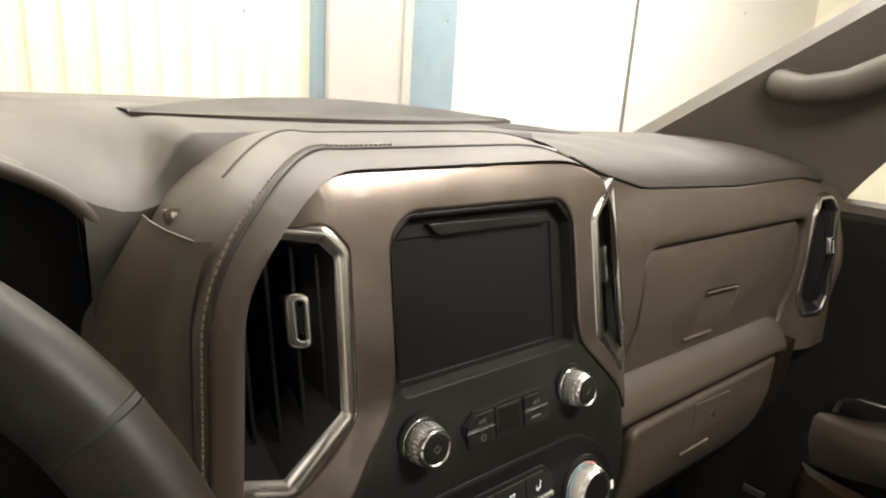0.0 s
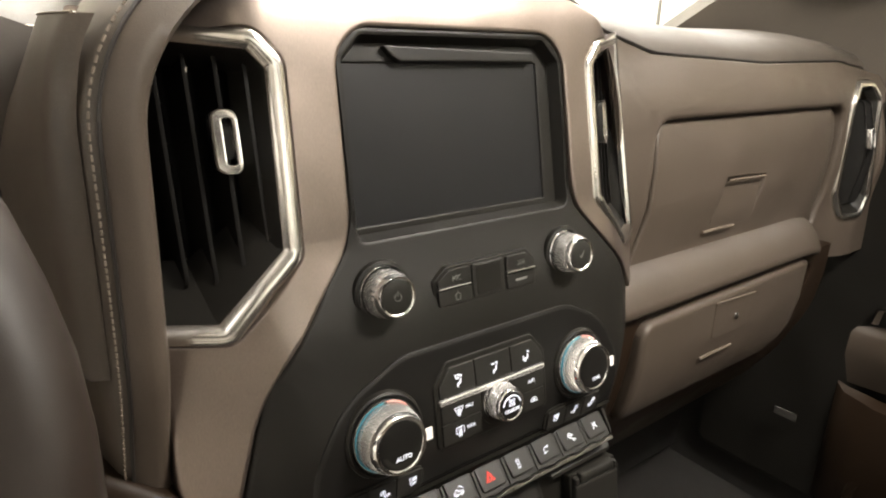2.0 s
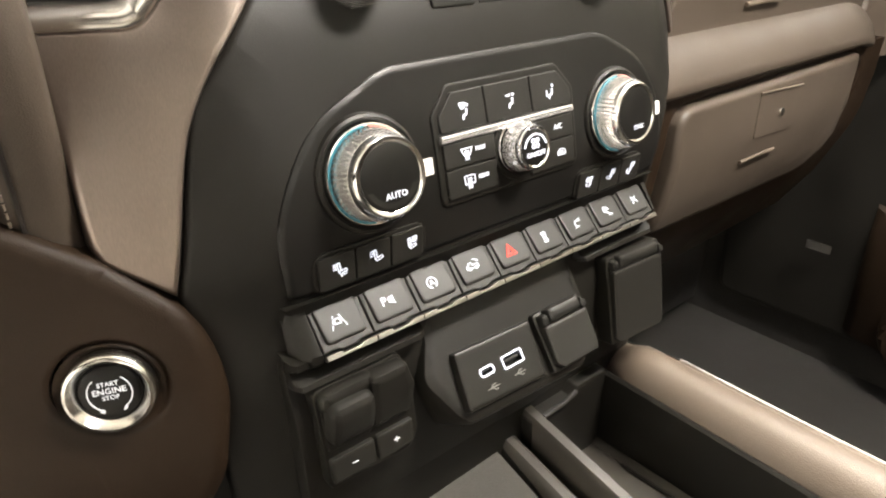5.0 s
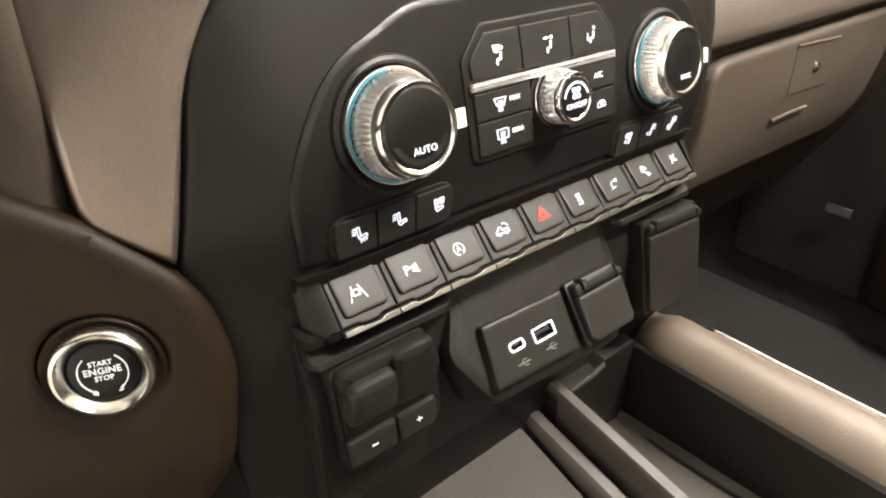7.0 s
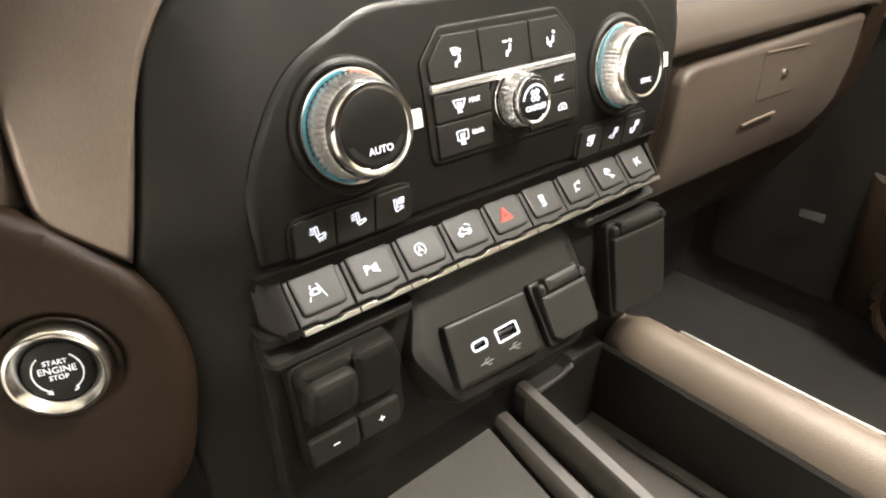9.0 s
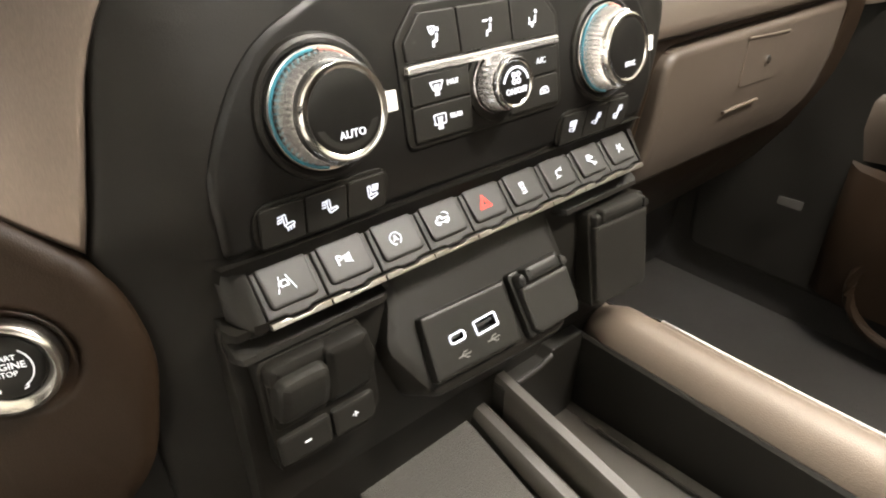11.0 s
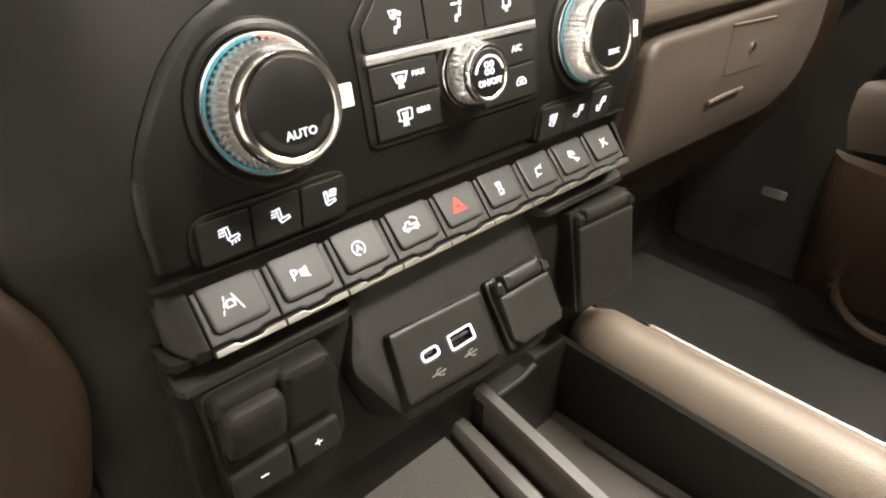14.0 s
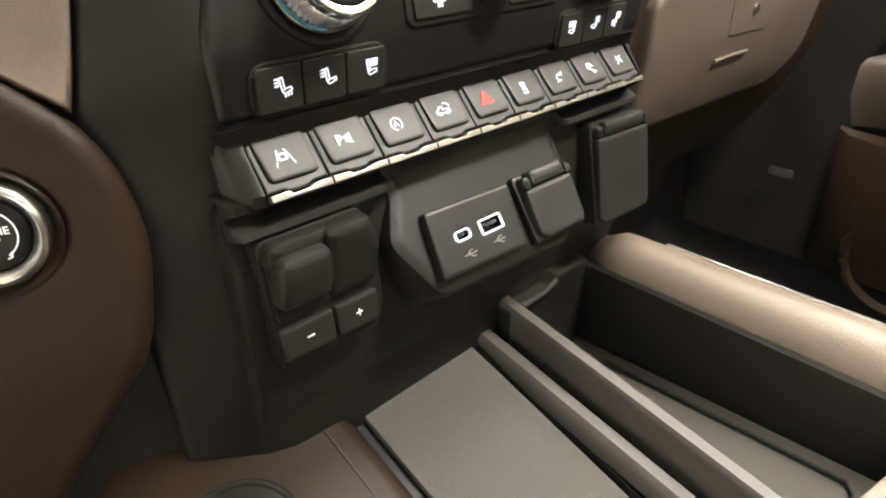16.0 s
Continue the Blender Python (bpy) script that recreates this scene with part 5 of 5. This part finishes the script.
part("column", tube([WH(0, 0, -0.02), WH(0, 0, -0.12), WH(0, 0, -0.28)], 0.045, 16), BLACK, wheel, "black steering column")

# ---- centre console ----
console = thing("centre_console", (0.0, -0.25, 0.0), "dark centre console with open trays and bronze rails", "console")


def fall(y, z0, k=0.28):
    return z0 + k * (y + 0.01)


def strip(profile, ys, fn):
    return loft([[fn(x, z, y) for x, z in profile] for y in ys], False)


YS = [0.02, -0.01, -0.05, -0.10, -0.15, -0.20, -0.26, -0.33, -0.42, -0.55]
tilt = lambda x, z, y: (x, y, z + 0.27 * (max(y, -0.20) + 0.015))
part("left_tray", strip(((-0.1120, 0.402), (-0.1105, 0.399), (-0.109, 0.3970), (-0.106, 0.3965), (-0.019, 0.3995), (-0.017, 0.404)), YS, tilt), BLACK, console, "black tray floor")
mat_bm = bmesh.new()
loft([[tilt(-0.104, 0.399, y) for y in YS[1:]], [tilt(-0.103, 0.4012, y) for y in YS[1:]], [tilt(-0.022, 0.4040, y) for y in YS[1:]], [tilt(-0.021, 0.402, y) for y in YS[1:]]], False, mat_bm)
part("tray_mat", mat_bm, RUBBER, console, "dark textured rubber tray mat")
nubs = bmesh.new()
for i in range(52):
    for j in range(46):
        x, y = -0.1015 + 0.00152 * i + (0.00076 if j % 2 else 0.0), -0.016 - 0.0019 * j
        z = 0.4012 + 0.0028 * (x + 0.103) / 0.081 + 0.27 * (y + 0.015)
        q = [nubs.verts.new((x + a, y + b, z + 0.0001)) for a, b in ((-0.0005, -0.0006), (0.0005, -0.0006), (0.0005, 0.0006), (-0.0005, 0.0006))]
        c = nubs.verts.new((x, y, z + 0.00045))
        for k in range(4):
            nubs.faces.new((q[k], q[(k + 1) % 4], c))
tagged(part("mat_texture", nubs, RUBBER, console, "fine moulded texture of the tray mat", sharp=80), kind="stuff")
part("left_divider", strip(((-0.018, 0.398), (-0.0165, 0.4075), (-0.014, 0.4105), (-0.0075, 0.4105), (-0.005, 0.4080), (-0.0045, 0.394), (0.0005, 0.394), (0.0008, 0.402)), YS[1:], lambda x, z, y: (x, y, z + 0.18 * (max(y, -0.20) + 0.015))), TRAY, console, "raised black divider")
part("right_divider", strip(((0.0006, 0.385), (0.0012, 0.4245), (0.0030, 0.4280), (0.0095, 0.4280), (0.0115, 0.4245), (0.0120, 0.36)), YS[1:], lambda x, z, y: (x, y, z + 0.17 * (max(y, -0.20) + 0.015))), TRAY, console, "raised black divider")
part("bin_floor", strip(((0.0115, 0.370), (0.016, 0.3655), (0.068, 0.3655), (0.0735, 0.370)), YS, lambda x, z, y: (x, y, z - 0.06 * (y + 0.05))), TRAY, console, "black bin floor")
part("bin_floor_groove", tube([(0.066, y, 0.3675 - 0.06 * (y + 0.05)) for y in (-0.05, -0.10, -0.15, -0.198)] + [(0.058, -0.204, 0.3767), (0.02, -0.206, 0.377)], 0.0012, 6), KEY, console, "thin moulded bead")
part("bin_wall", strip(((0.0735, 0.366), (0.0755, 0.415), (0.0765, 0.4270), (0.0785, 0.4290), (0.0805, 0.4280)), YS, lambda x, z, y: (x, y, z)), BLACK, console, "black bin wall with lip")
part("bin_front_wall", plate(rpoly([(0.0, 0.35), (0.078, 0.35), (0.078, 0.432), (0.046, 0.432), (0.040, 0.425), (0.0, 0.425)], 0.003), 0, 0.01, 0.002), BLACK, console, "black front wall of the bin", fn=lambda u, v, w: (u, -0.010 - w, v))
part("bin_notch_lip", tube([(0.010, -0.0215, 0.4255), (0.030, -0.0215, 0.4260), (0.043, -0.0215, 0.4300)], 0.0020, 8), KEY, console, "moulded lip")
part("rear_bin_wall", plate(rpoly([(0.0, 0.35), (0.10, 0.35), (0.10, 0.432), (0.0, 0.41)], 0.004), 0, 0.02, 0.004), RAIL, console, "bronze rear rim of the bin", fn=lambda u, v, w: (u, -0.235 + w - 0.25 * (u - 0.05), v))
RAILP = ((0.0800, 0.4265), (0.0815, 0.4320), (0.0850, 0.4385), (0.0910, 0.4440), (0.0980, 0.4465), (0.1060, 0.4455), (0.1120, 0.4425), (0.1145, 0.4405))
def rail_fn(x, z, y):
    s = smooth(-0.035, -0.005, y)
    return (x + 0.010 * s, y, z - 0.016 * s + 0.004 * smooth(-0.10, -0.30, y))
part("rail", strip(RAILP, [0.05, 0.02, 0.0, -0.01, -0.02, -0.03, -0.04, -0.06] + YS[3:], rail_fn), RAIL, console, "bronze tan moulded side rail", sharp=60)
part("rail_chrome", strip(((0.1143, 0.4402), (0.1150, 0.4420), (0.1165, 0.4422), (0.1175, 0.4400)), [-0.055, -0.06, -0.08] + YS[3:], rail_fn), CHROME, console, "bright chrome inlay")
part("outer_side", strip(((0.1172, 0.4400), (0.135, 0.425), (0.150, 0.400), (0.158, 0.36), (0.162, 0.20), (0.162, 0.0)), [0.06] + YS, rail_fn), BROWN, console, "brown outer side")
# padding takes the shade-deepened plastic instead of the lighter vinyl
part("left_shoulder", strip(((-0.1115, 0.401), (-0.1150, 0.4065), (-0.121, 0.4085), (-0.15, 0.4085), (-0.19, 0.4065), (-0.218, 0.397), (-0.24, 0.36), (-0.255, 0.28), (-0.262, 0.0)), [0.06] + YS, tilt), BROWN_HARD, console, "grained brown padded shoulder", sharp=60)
part("shoulder_seam", tube([tilt(-0.128, 0.4088, y) for y in YS[:7]], 0.0006, 6), SEAM, console, "dark sewn seam")
# dark round shape of unknown kind, added to the shoulder as a disc
DISC_FACE = plane((-0.185, -0.033, 0.4035), (0, -0.27, 1), (0, 1, 0))
part("round_dark_disc", lathe([(0.0272, -0.004), (0.0268, 0.0008), (0.0255, 0.0018), (0.0242, 0.0010), (0.0236, -0.0005), (0.012, 0.0006), (0.0002, 0.0009)], 48), BLACK, console, "round black disc in the shoulder", fn=DISC_FACE)
part("tunnel_front", plate(rrect(-0.24, 0.0, 0.16, 0.385, 0.01), 0, 0.03, 0.004), BLACK, console, "black front of the tunnel", fn=lambda u, v, w: (u, 0.10 - w, v))
